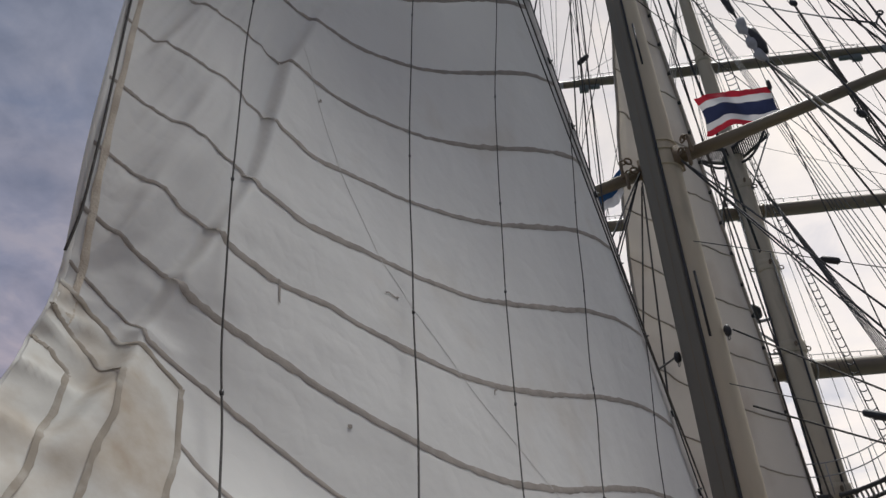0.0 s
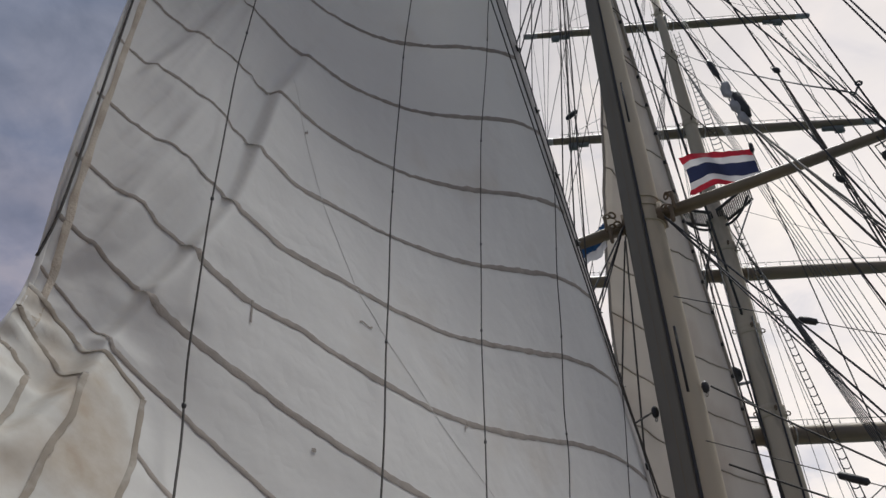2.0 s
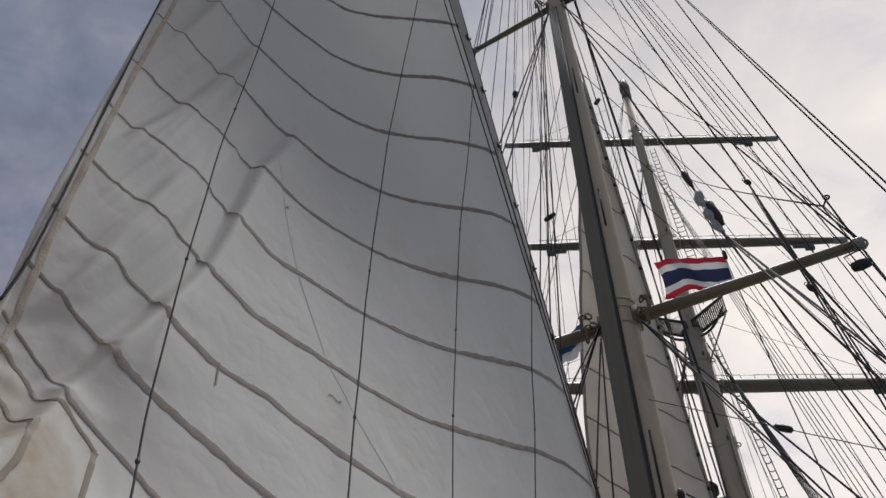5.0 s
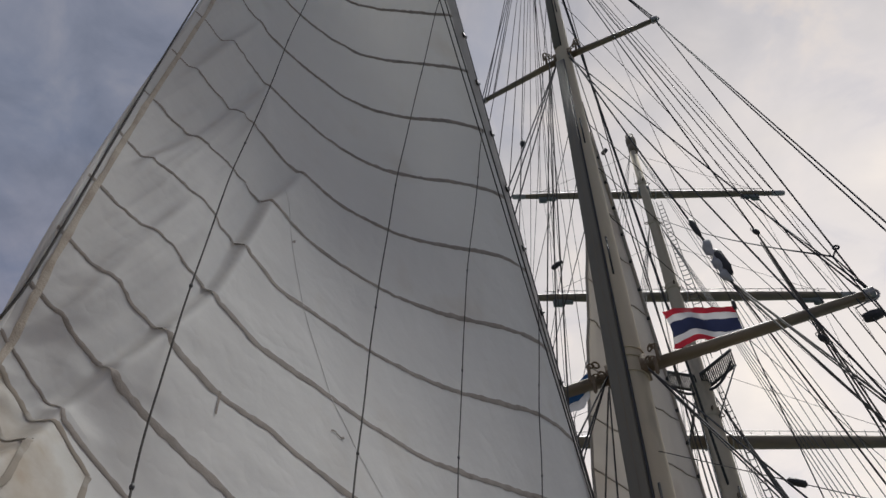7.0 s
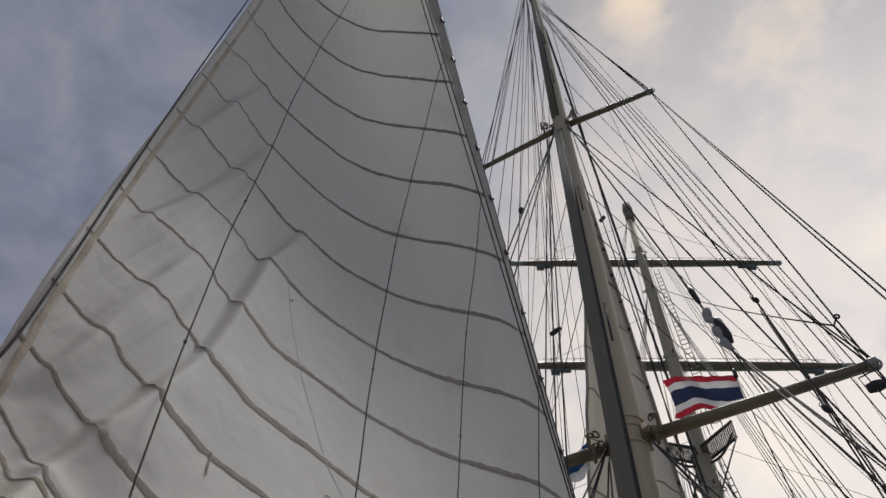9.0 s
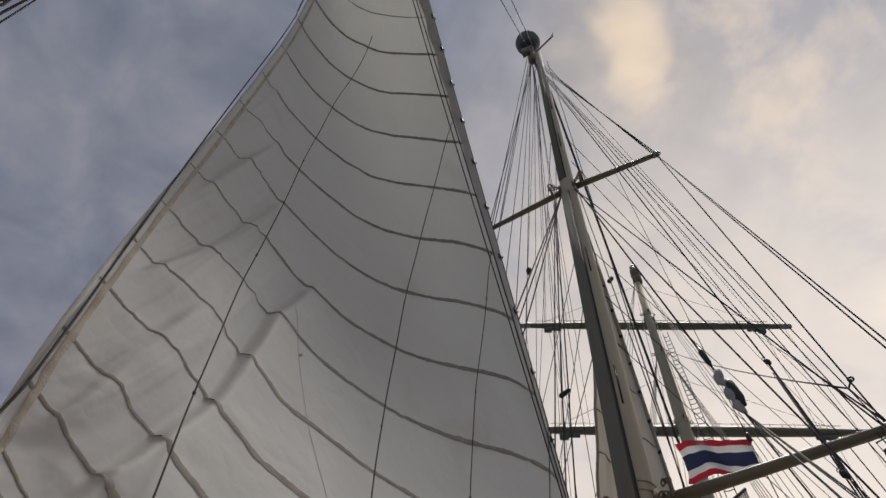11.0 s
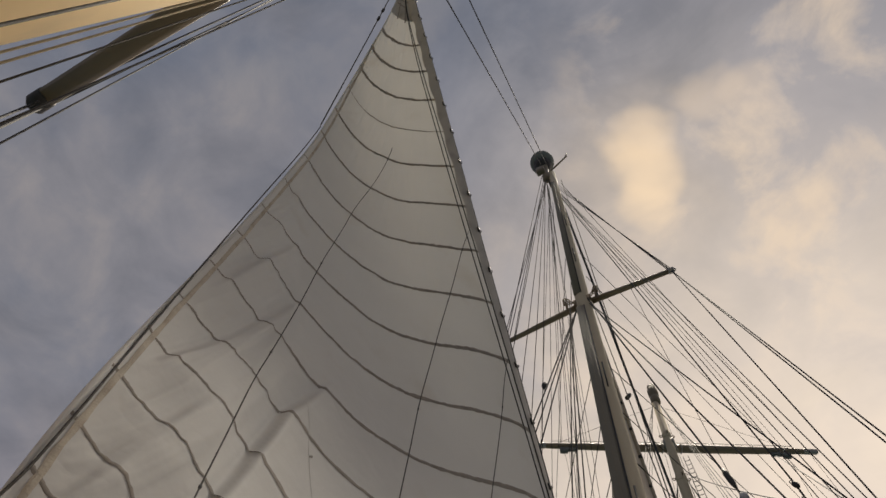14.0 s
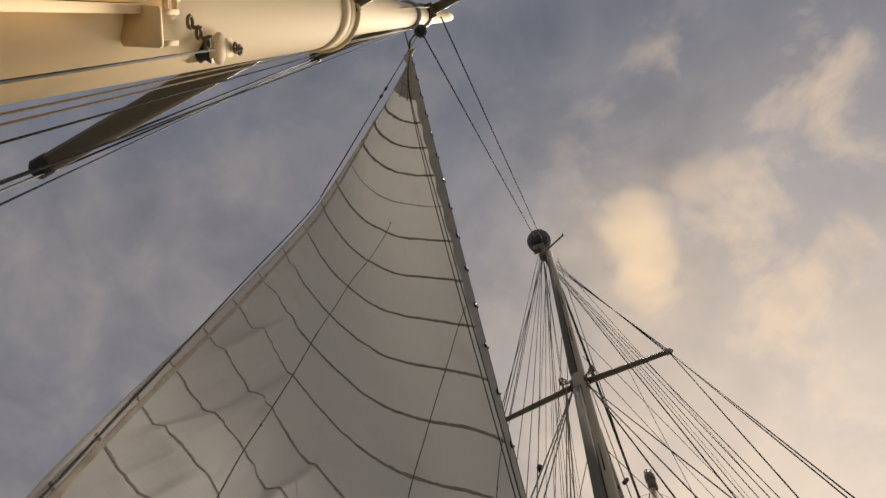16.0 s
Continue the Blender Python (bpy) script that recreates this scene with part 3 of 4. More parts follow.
# ---- masts ----
def mast_tube(at, rows, n=36):
    return tube([at + Vector((0, 0, z)) for z, r in rows], [r for z, r in rows], n)


def collar(at, z, r, tall, mast, label="bolted mast band", mat=None):
    part("mast_band", lathe(at + Vector((0, 0, z)), [(r + 0.01, -tall / 2), (r + 0.03, -tall / 2 + 0.02), (r + 0.03, -0.04), (r + 0.015, 0), (r + 0.03, 0.04), (r + 0.03, tall / 2 - 0.02), (r + 0.01, tall / 2)], 32), mat or PAINT, mast, label)


def lug(p, direction, mast):
    d = Vector(direction).normalized()
    part("shackle", merge(torus(Vector(p) + d * 0.10, 0.09, 0.025, 12, 5, d.cross(Vector((0, 0, 1)))), torus(Vector(p) + d * 0.24 - Vector((0, 0, 0.06)), 0.08, 0.022, 12, 5, (0, 0, 1)),
                          lathe(Vector(p) + d * 0.3 - Vector((0, 0, 0.3)), [(0.02, -0.25), (0.05, -0.2), (0.04, 0), (0.05, 0.2), (0.02, 0.25)], 8)), RUSTY, mast, "rusty shackles and turnbuckle")


# main mast: round buff tube with an aft sail track
main_mast = thing("main_mast", MAIN, "tall buff painted round steel mast with spreaders", "mast")
MAIN_TAPER = ((0, 0.45), (6, 0.445), (13, 0.425), (18, 0.39), (22, 0.355), (28.7, 0.30), (38, 0.25), (46.2, 0.19), (46.3, 0.16))


def main_radius(z):
    for (z0, r0), (z1, r1) in zip(MAIN_TAPER, MAIN_TAPER[1:]):
        if z <= z1:
            return r0 + (r1 - r0) * (z - z0) / (z1 - z0)
    return MAIN_TAPER[-1][1]


def main_bar(x, y, wide, deep, z0, z1, bevel=0.12):
    """A bar up the aft face of the mast; it narrows as the mast does."""
    rows = [z0] + [z for z, r in MAIN_TAPER if z0 < z < z1] + [z1]
    ring = [v for v in box((0, 0, 0), (1, 1, 1), None, bevel)[0]][:8]
    verts = []
    for z in rows:
        r = main_radius(z)
        f = r / 0.44
        verts += [MAIN + Vector((x * f + v.x * wide * f, -r + y * f + v.y * deep * f, z)) for v in ring]
    faces = [(8 * j + i, 8 * j + (i + 1) % 8, 8 * j + 8 + (i + 1) % 8, 8 * j + 8 + i) for j in range(len(rows) - 1) for i in range(8)]
    return verts, faces + [tuple(range(8))[::-1], tuple(range(len(verts) - 8, len(verts)))]


part("mast_body", mast_tube(MAIN, MAIN_TAPER), MASTSHADE, main_mast)
# track widened to port; its dark colour draws the mast's shaded side
for z0, z1 in ((1.5, 28.0), (29.2, 44.0)):
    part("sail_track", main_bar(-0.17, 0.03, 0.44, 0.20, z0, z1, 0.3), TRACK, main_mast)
    part("track_slot", main_bar(0.075, -0.02, 0.05, 0.10, z0, z1), DARK, main_mast)
    part("track_line", main_bar(-0.16, -0.072, 0.015, 0.008, z0, z1), SPAR, main_mast)
for z in (9.2, 16.8, 23.0, 33.0, 37.5):
    r = main_radius(z)
    part("halyard_slot", box(MAIN + Vector((0.5 * r, -0.866 * r - 0.002, z)), (0.05, 0.03, 1.5)), DARK, main_mast, "black halyard exit slot")
LO_R, LO_L = Vector((3.0, 13.95, 13.1)), Vector((-7.7, 14.75, 13.1))
UP_R, UP_L = Vector((1.26, 14.34, 28.7)), Vector((-5.93, 14.85, 28.7))
for z, tips, w in ((13.1, (LO_R, LO_L), 0.29), (28.7, (UP_R, UP_L), 0.235)):
    if z < 20:
        for dz in (0.45, 0.2, -0.25):
            part("mast_band", torus(MAIN + Vector((0, 0, z + dz)), 0.445, 0.022, 32, 6), MASTSHADE, main_mast)
    for tip in tips:
        root = MAIN + (Vector((tip.x, tip.y, 0)) - MAIN).normalized() * (0.40 if z < 20 else 0.27) + Vector((0, 0, z))
        arm = part("spreader", beam(root, tip, w, w * 0.9, w * 0.72, w * 0.66), SPAR, main_mast, "shaded brown-grey tapered spreader arm")
        part("end_cap", merge(beam(tip + (root - tip).normalized() * 0.12, tip + (tip - root).normalized() * 0.10, w * 0.95, w * 0.85), torus(tip, 0.16, 0.03, 12, 5, (0, 1, 0))), STEEL, arm)
        part("root_plate", box(root + Vector((0, 0, 0.0)), (0.2, 0.42, 0.5)), RUSTY, arm)
        d = (tip - root).normalized()
        lug(root + d * 0.08 + Vector((0, -0.3, -0.1)), d + Vector((0, -0.6, 0)), main_mast)
        lug(root + d * 0.2 + Vector((0, -0.25, 0.25)), d + Vector((0, -0.9, 0)), main_mast)
# masthead: antenna, crosspiece and white dome
part("masthead_fitting", merge(lathe(MAIN + Vector((-0.35, 0, 46.2)), [(0.18, -0.8), (0.28, -0.6), (0.26, 0), (0.2, 0.6), (0.20, 2.2), (0.30, 2.4), (0.12, 2.5)], 16),
                               box(MAIN + Vector((-0.6, -0.3, 46.7)), (0.5, 0.3, 0.9)), box(MAIN + Vector((-0.1, 0.3, 45.4)), (0.5, 0.4, 0.4))), SPAR, main_mast)
part("antenna_arm", merge(beam(MAIN + Vector((-0.2, 0, 46.6)), MAIN + Vector((1.2, -0.4, 47.2)), 0.10, 0.08), tube([MAIN + Vector((1.1, -0.4, 47.2)), MAIN + Vector((1.25, -0.4, 47.7))], 0.03)), SPAR, main_mast)
part("radome", lathe(MAIN + Vector((-0.45, 0, 49.2)), [(0.35, -0.75), (0.62, -0.62), (0.74, -0.3), (0.78, 0.0), (0.74, 0.3), (0.60, 0.55), (0.35, 0.72), (0.02, 0.8)], 24), RADOME, main_mast, "round white radome, coloured grey as if shaded")
part("radome_base", lathe(MAIN + Vector((-0.45, 0, 48.3)), [(0.2, -0.3), (0.45, -0.1), (0.6, 0.16)], 20), DARK, main_mast)

# foremast
fore_mast = thing("fore_mast", FORE, "buff steel foremast with platforms and square yards", "mast")
part("mast_body", mast_tube(FORE, [(0, 0.55), (9, 0.54), (26.2, 0.46), (26.4, 0.40), (34, 0.36), (41.5, 0.27), (47.3, 0.22)]), MASTSHADE, fore_mast)
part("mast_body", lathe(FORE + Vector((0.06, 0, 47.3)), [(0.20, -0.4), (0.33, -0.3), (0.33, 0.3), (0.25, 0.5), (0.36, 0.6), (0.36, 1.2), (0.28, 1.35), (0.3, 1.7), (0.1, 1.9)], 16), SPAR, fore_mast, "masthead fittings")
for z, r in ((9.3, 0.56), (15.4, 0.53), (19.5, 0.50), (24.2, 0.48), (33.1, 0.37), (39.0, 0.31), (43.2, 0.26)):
    collar(FORE, z, r, 0.55, fore_mast, mat=MASTSHADE)
    for q in range(4):
        a = q * 1.57 + 0.4
        part("shackle", merge(torus(FORE + Vector((math.cos(a) * (r + 0.14), math.sin(a) * (r + 0.14), z)), 0.1, 0.03, 10, 5, (math.sin(a), -math.cos(a), 0))), RUSTY, fore_mast)
part("conduit", tube([FORE + Vector((-0.5, -0.35, 3)), FORE + Vector((-0.45, -0.33, 26))], 0.05, 8), DARK, fore_mast, "black cable run")
part("sail_track", box(FORE + Vector((0.35, -0.42, 13)), (0.08, 0.06, 14)), DARK, fore_mast)


def platform(z, length, wide, name_label):
    """A half-moon slatted top, two curved wings on brackets."""
    for side in (-1, 1):
        wing = []
        for i in range(19):
            s = i / 18
            x = side * (0.15 + (length - 0.15) * s)
            wing.append((x, -0.95 - 0.3 * math.sin(s * 3.1), 1.0 * s * s))
        rim = part("platform_rim", tube([FORE + Vector((x, y, z + h)) for x, y, h in wing], 0.085, 8), GIRDER, fore_mast, name_label)
        part("platform_rim", tube([FORE + Vector((x, y + wide, z + h)) for x, y, h in wing], 0.085, 8), GIRDER, fore_mast, name_label)
        for x, y, h in wing:
            part("slat", beam(FORE + Vector((x, y, z + h)), FORE + Vector((x, y + wide, z + h)), 0.075, 0.07), GIRDER, rim)
        part("platform_knee", tube([FORE + Vector((side * (0.35 + (length - 0.5) * i / 10), -0.55, z - 0.75 + 1.35 * (i / 10) ** 2)) for i in range(11)], 0.07, 8), GIRDER, fore_mast)
        part("bracket", tube([FORE + Vector((side * length, -0.3, z + 0.5)), FORE + Vector((side * 0.4, -0.2, z - 2.2))], 0.045, 8), STEEL, fore_mast)


platform(26.0, 1.9, 1.3, "curved slatted crosstree platform")
platform(9.0, 3.4, 2.0, "slatted lower top platform")
for h in (0.7, 1.2):
    part("guard_rail", tube([FORE + Vector((-3.2 + 6.4 * i / 24, -1.2, 9.0 + h + 1.2 * ((i - 12) / 12) ** 2)) for i in range(25)], 0.025, 6), STEEL, fore_mast, "thin guard rail")
for i in range(9):
    x, h = -3.2 + 6.4 * i / 8, 1.2 * ((i - 4) / 4) ** 2
    part("rail_post", tube([FORE + Vector((x, -1.2, 9.0 + h)), FORE + Vector((x, -1.2, 10.2 + h))], 0.025, 6), STEEL, fore_mast)
# radar drum on a bracket
part("radar_drum", lathe(FORE + Vector((-1.35, -0.3, 17.4)), [(0.5, -0.22), (0.62, -0.18), (0.62, 0.12), (0.5, 0.24), (0.05, 0.28)], 24), DARK, fore_mast, "dark drum-shaped radar housing")
part("radar_bracket", merge(beam(FORE + Vector((-0.4, -0.3, 16.9)), FORE + Vector((-1.6, -0.3, 16.9)), 0.14, 0.12), beam(FORE + Vector((-0.4, -0.3, 15.6)), FORE + Vector((-1.4, -0.3, 16.8)), 0.12, 0.10),
                            beam(FORE + Vector((-0.4, -0.3, 15.2)), FORE + Vector((-1.2, -0.5, 15.3)), 0.10, 0.08), lathe(FORE + Vector((-1.25, -0.5, 15.3)), [(0.05, -0.15), (0.16, -0.1), (0.16, 0.1), (0.05, 0.15)], 10)), STEEL, fore_mast)

# yards, braced round
YDIR = Vector((0.9165, 0.40, 0)).normalized()


def yard(z, left, right, r, label, clews=True):
    c = FORE - Vector((0, 0, 0)) + Vector((0.0, 0.55, z))
    ob = thing("yard", c, label, "yard", "yards on the foremast")
    pts, rad = [], []
    for i in range(17):
        s = -1 + i / 8
        pts.append(c + YDIR * (s * (left if s < 0 else right)))
        rad.append(r * (1 - 0.42 * abs(s) ** 2.2))
    part("yard_body", tube(pts, rad, 16), SPAR, ob)
    for s, ln in ((-1, left), (1, right)):
        part("yard_tip", lathe(c + YDIR * s * (ln - 0.1), [(r * 0.66, -0.5), (r * 0.7, -0.4), (r * 0.7, 0.3), (r * 0.5, 0.4)], 12, YDIR * s), STEEL, ob)
        if clews:
            p = c + YDIR * s * ln * 0.8
            part("sheet_block", merge(box(p - Vector((0, 0, r + 0.16)), (0.5, 0.22, 0.42), (YDIR, YDIR.cross(Vector((0, 0, 1))), (0, 0, 1))), box(p - YDIR * s * 0.5 - Vector((0, 0, r + 0.08)), (0.8, 0.2, 0.2), (YDIR, YDIR.cross(Vector((0, 0, 1))), (0, 0, 1)))), RADOME, ob, "white sheet block")
    rail = part("jackstay", tube([q + Vector((0, -0.1, rr + 0.22)) for q, rr in zip(pts[1:-1], rad[1:-1])], 0.02, 6), STEEL, ob)
    n = int((left + right) / 0.75)
    for i in range(1, n):
        s = -left * 0.9 + (left + right) * 0.9 * i / n
        part("stanchion", tube([c + YDIR * s + Vector((0, -0.1, r * 0.55)), c + YDIR * s + Vector((0, -0.1, r + 0.26))], 0.022, 5), STEEL, rail)
    part("truss", merge(box(c - Vector((0, 0.4, 0)), (0.7, 0.6, 0.5)), torus(c, r + 0.03, 0.05, 16, 6, YDIR), torus(c + YDIR * 0.6, r + 0.03, 0.04, 16, 6, YDIR), torus(c - YDIR * 0.6, r + 0.03, 0.04, 16, 6, YDIR)), STEEL, ob)
    return c


YARDS = ((14.62, 12.0, 12.0, 0.42), (23.0, 11.0, 11.0, 0.36), (32.9, 8.6, 10.0, 0.31), (42.6, 8.75, 8.95, 0.27))
for z, l, r_, rr in YARDS:
    yard(z, l, r_, rr, "long buff steel yard with jackstay, braced round")


def arm_tip(i, side, s=0.97):
    z, l, r_, _ = YARDS[i]
    return FORE + Vector((0, 0.55, z)) + YDIR * side * s * (l if side < 0 else r_)


# ---- staysail between the main mast and foremast ----
def far_sail(u, k):
    a, b = Vector((-2.1, 15.1, 24.2)), Vector((-1.95, 27.6, 2.0))
    luff = a.lerp(b, k)
    e = Vector((-2.1 - 2.6 * math.sin(min(1, k * 1.15) * 1.57), 15.1 + 4.4 * k, 24.2 - 21.4 * k))
    w = u * (1 - u)
    p = luff.lerp(e, u) + Vector((1.0, -0.5, -1.6)) * w * min(1, k * 2)
    loose = step(0.6, 0.9, u)
    return p + Vector((0.10, -0.05, 0)) * (noise.noise(Vector((u * 9, k * 14, 2))) * (0.3 + loose))


def build_far_sail():
    ob = thing("staysail", (-2, 22, 2), "grey weathered staysail set behind the main mast", "sail")
    rows = 15
    for j in range(rows):
        k0, k1 = j / rows, (j + 1) / rows
        v = [far_sail(i / 24, k0 + (k1 - k0) * q / 5) for q in range(6) for i in range(25)]
        f = [(q * 25 + i, q * 25 + i + 1, (q + 1) * 25 + i + 1, (q + 1) * 25 + i) for q in range(5) for i in range(24)]
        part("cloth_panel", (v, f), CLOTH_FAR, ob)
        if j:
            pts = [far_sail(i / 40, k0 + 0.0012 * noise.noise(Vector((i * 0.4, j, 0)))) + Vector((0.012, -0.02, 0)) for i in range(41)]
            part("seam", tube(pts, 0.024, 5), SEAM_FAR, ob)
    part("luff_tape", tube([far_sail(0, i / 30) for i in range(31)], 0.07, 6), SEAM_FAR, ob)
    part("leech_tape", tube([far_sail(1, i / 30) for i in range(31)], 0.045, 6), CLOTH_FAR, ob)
    for i in range(1, 26):
        part("hank", box(far_sail(0, i / 26), (0.12, 0.12, 0.22)), DARK, ob)


build_far_sail()
rope([Vector((-2.1, 14.9, 26.0)), Vector((-1.95, 28.6, 1.0))], 0.03, "dark stay of the grey staysail", "stay")
rope([Vector((-2.2, 14.9, 41.0)), Vector((-1.95, 32.9, 20.0))], 0.06, "thick dark stay between the masts", "stay")

# ---- rigging of the main mast ----
SHROUD = "dark wire shroud of the main mast"
TOP, UROOT, LROOT = MAIN + Vector((-0.4, 0, 45.6)), MAIN + Vector((0.25, -0.2, 28.2)), MAIN + Vector((0.45, -0.2, 13.0))
for dx in (-0.05, 0.08, 0.2):
    rope([TOP + Vector((dx, 0, 0)), UP_R + Vector((-dx * 0.5, 0, 0.1))], 0.018, SHROUD, "shroud", group="main shrouds")
    rope([TOP + Vector((-dx, 0, 0)), UP_L + Vector((dx * 2, 0, 0.1))], 0.018, SHROUD, "shroud", group="main shrouds")
for y in (12.9, 13.7, 14.8, 16.6):
    rope([TOP, Vector((4.7, y, 1.2))], 0.014, "long dark backstay wire", "backstay", group="backstays")
for y in (9.33, 9.75):
    rope([UP_R, Vector((4.7, y, 1.2))], 0.018, "long dark backstay wire", "backstay", group="backstays")
    rope([UP_L, Vector((-9.3, y + 0.5, 1.2))], 0.018, "long dark backstay wire", "backstay", group="backstays")
rope([UP_R, LO_R], 0.021, SHROUD, "shroud", group="main shrouds")
rope([UP_L, LO_L], 0.021, SHROUD, "shroud", group="main shrouds")
for dy in (0.0, 0.35):
    rope([LO_R, Vector((4.7, 14.1 + dy, 1.2))], 0.022, SHROUD, "shroud", group="main shrouds")
    rope([LO_L, Vector((-9.3, 14.1 + dy, 1.2))], 0.022, SHROUD, "shroud", group="main shrouds")
rope([UROOT, LO_R + Vector((-0.1, 0, 0.15))], 0.021, SHROUD, "shroud", group="main shrouds")
rope([UROOT - Vector((0.5, 0, 0)), LO_L], 0.021, SHROUD, "shroud", group="main shrouds")
rope([UROOT, Vector((4.7, 13.49, 1.2))], 0.023, SHROUD, "shroud", group="main shrouds")
rope([UROOT - Vector((0.5, 0, 0)), Vector((-9.3, 13.5, 1.2))], 0.023, SHROUD, "shroud", group="main shrouds")
rope([UROOT - Vector((0.5, 0, 0)), Vector((-9.3, 11.0, 1.2))], 0.024, SHROUD, "shroud", group="main shrouds")
for y, r in ((17.2, 0.017), (16.0, 0.022), (12.9, 0.022)):
    rope([LROOT, Vector((4.7, y, 1.2))], r, "lower shroud from the spreader root", "shroud", group="lower shrouds")
    rope([LROOT - Vector((0.9, 0, 0)), Vector((-9.3, y, 1.2))], r, "lower shroud from the spreader root", "shroud", group="lower shrouds")
# tackle wrapped in canvas
BT, BB = Vector((0.23, 14.0, 16.2)), Vector((0.50, 14.0, 14.6))
rope([UROOT + Vector((0, 0, 0.4)), BT], 0.027, "heavy dark pendant of the wrapped tackle", "pendant")
wrapped = thing("wrapped_tackle", BB, "grey canvas wrapped tackle on a pendant", "tackle")
bun = [BT.lerp(BB, i / 12) + Vector((0.04 * math.sin(i * 1.7), 0.03 * math.cos(i * 2.1), 0)) for i in range(13)]
part("wrap", tube(bun, [0.04, 0.10, 0.13, 0.11, 0.08, 0.06, 0.11, 0.14, 0.13, 0.11, 0.12, 0.09, 0.04], 10), CANVAS, wrapped)
part("block", lathe(BT.lerp(BB, 0.62) + Vector((0.10, -0.05, 0.02)), [(0.03, -0.5), (0.10, -0.35), (0.11, 0.2), (0.05, 0.45)], 10, BB - BT), DARK, wrapped, "black block cheek")
part("splice", lathe(BT - (BB - BT).normalized() * 0.55, [(0.03, -0.4), (0.08, -0.2), (0.07, 0.2), (0.03, 0.4)], 8, BB - BT), DARK, wrapped)
for y, r in ((19.4, 0.024), (11.9, 0.026), (10.0, 0.016), (9.6, 0.02)):
    rope([BB, Vector((4.7, y, 1.2))], r, "hauling part of the wrapped tackle", "fall", LINE, "tackle falls")


def block(at, along, label="dark wooden rigging block", s=1.0):
    ob = thing("block", at, label, "block", "rigging blocks")
    d = Vector(along).normalized()
    part("shell", lathe(at, [(0.04 * s, -0.26 * s), (0.12 * s, -0.18 * s), (0.16 * s, 0), (0.13 * s, 0.16 * s), (0.05 * s, 0.26 * s)], 10, d), DARK, ob)
    part("strap", torus(Vector(at) - d * 0.32 * s, 0.08 * s, 0.025 * s, 10, 5, d.orthogonal()), STEEL, ob)


B1 = Vector((1.45, 14.0, 15.95))
rope([TOP, B1], 0.022, "dark pendant to a rigging block", "pendant")
block(B1, (1, 0, -2), s=0.45)
for y in (20.3, 21.4, 22.9):
    rope([B1, Vector((4.7, y, 1.2))], 0.022, "fall from a rigging block", "fall", LINE, "tackle falls")
block(Vector((1.8, 14.0, 12.35)), (1, 0, -2), s=0.48)
rope([Vector((1.45, 14.05, 15.6)), Vector((1.8, 14.0, 12.35)), Vector((4.7, 12.6, 1.2))], 0.014, "fall through two rigging blocks", "fall", LINE, "tackle falls")
# flag line and bridle from the foremast
NODE = Vector((2.87, 14.0, 14.7))
rope([FORE + Vector((0.3, -0.2, 39.2)), NODE + Vector((-0.12, 0.1, -0.15))], 0.022, "bridle wire leading to the foremast", "bridle", sag=0.4)
rope([NODE + Vector((-0.12, 0.1, -0.15)), NODE], 0.022, "short dark wire bridle leg", "bridle")
rope([NODE + Vector((-0.12, 0.1, -0.15)), LO_R + Vector((0.05, 0, 0.1))], 0.018, "short dark wire bridle leg", "bridle")
tagged(link_mesh("bridle_shackle", *torus(NODE, 0.06, 0.025, 10, 6, (0, 1, 0)), DARK), "small dark shackle on the cap shroud", "shackle")
rope([arm_tip(3, 1, 0.72) - Vector((0, 0, 0.4)), LO_R + Vector((0, 0, 0.2))], 0.026, "royal brace wire from yard to spreader", "brace")
# braces from the main mast to the yardarms
for i, (z0, n) in enumerate(((19.0, 1), (24.0, 2), (34.0, 2), (44.5, 2))):
    for side in (-1, 1):
        for j in range(n):
            a = MAIN + Vector((side * 0.35, 0.2, z0 - 2.6 * j))
            rope([a, arm_tip(i, side, 0.97 - 0.16 * j)], 0.014, "thin brace from main mast to yardarm", "brace", LINE, "yard braces")
            if side < 0:
                rope([TOP - Vector((0, 0, 1.5 * j + 0.6 * i)), arm_tip(i, side, 0.62 + 0.2 * j)], 0.014, "thin brace from masthead to yard", "brace", LINE, "yard braces")
# ropes that come down close to the main mast
for x, y, z0, x2, y2 in ((-0.9, -0.3, 28.0, -2.4, -0.7), (-1.0, -0.2, 27.8, -3.2, 0.1), (-0.8, -0.4, 28.3, -1.9, -1.0), (-0.75, -0.3, 12.6, -1.2, -0.9), (-0.9, 0.0, 12.7, -2.6, 0.2), (0.7, 0.2, 45.0, 1.2, 1.0), (0.6, 0.1, 28.0, 1.6, 0.8)):
    rope([MAIN + Vector((x * 0.6, y, z0)), MAIN + Vector((x2, y2, 1.0))], 0.02, "running halyard beside the main mast", "halyard", LINE, "halyards")
for x in (-5.2, -4.3, -3.6, -6.4):
    rope([TOP + Vector((-0.1, 0, -0.4)), Vector((x - 2.6, 15.4 + x * 0.2, 1.0))], 0.015, "flag halyard from the masthead", "halyard", LINE, "halyards")
rope([TOP + Vector((-0.2, -0.2, 0.3)), Vector((-7.4, 11.0, 1.2))], 0.018, "dark running backstay wire to port", "backstay", group="backstays")
# stays between mastheads, aft overhead
for dx, z in ((-0.05, 45.0), (0.25, 44.0)):
    rope([MAIN + Vector((-0.4 + dx, -0.2, 47.6)), AFT + Vector((0.3 + 2 * dx, 0.4, 24.5 + 6 * dx))], 0.022, "triatic stay between the masts", "stay", group="stays")

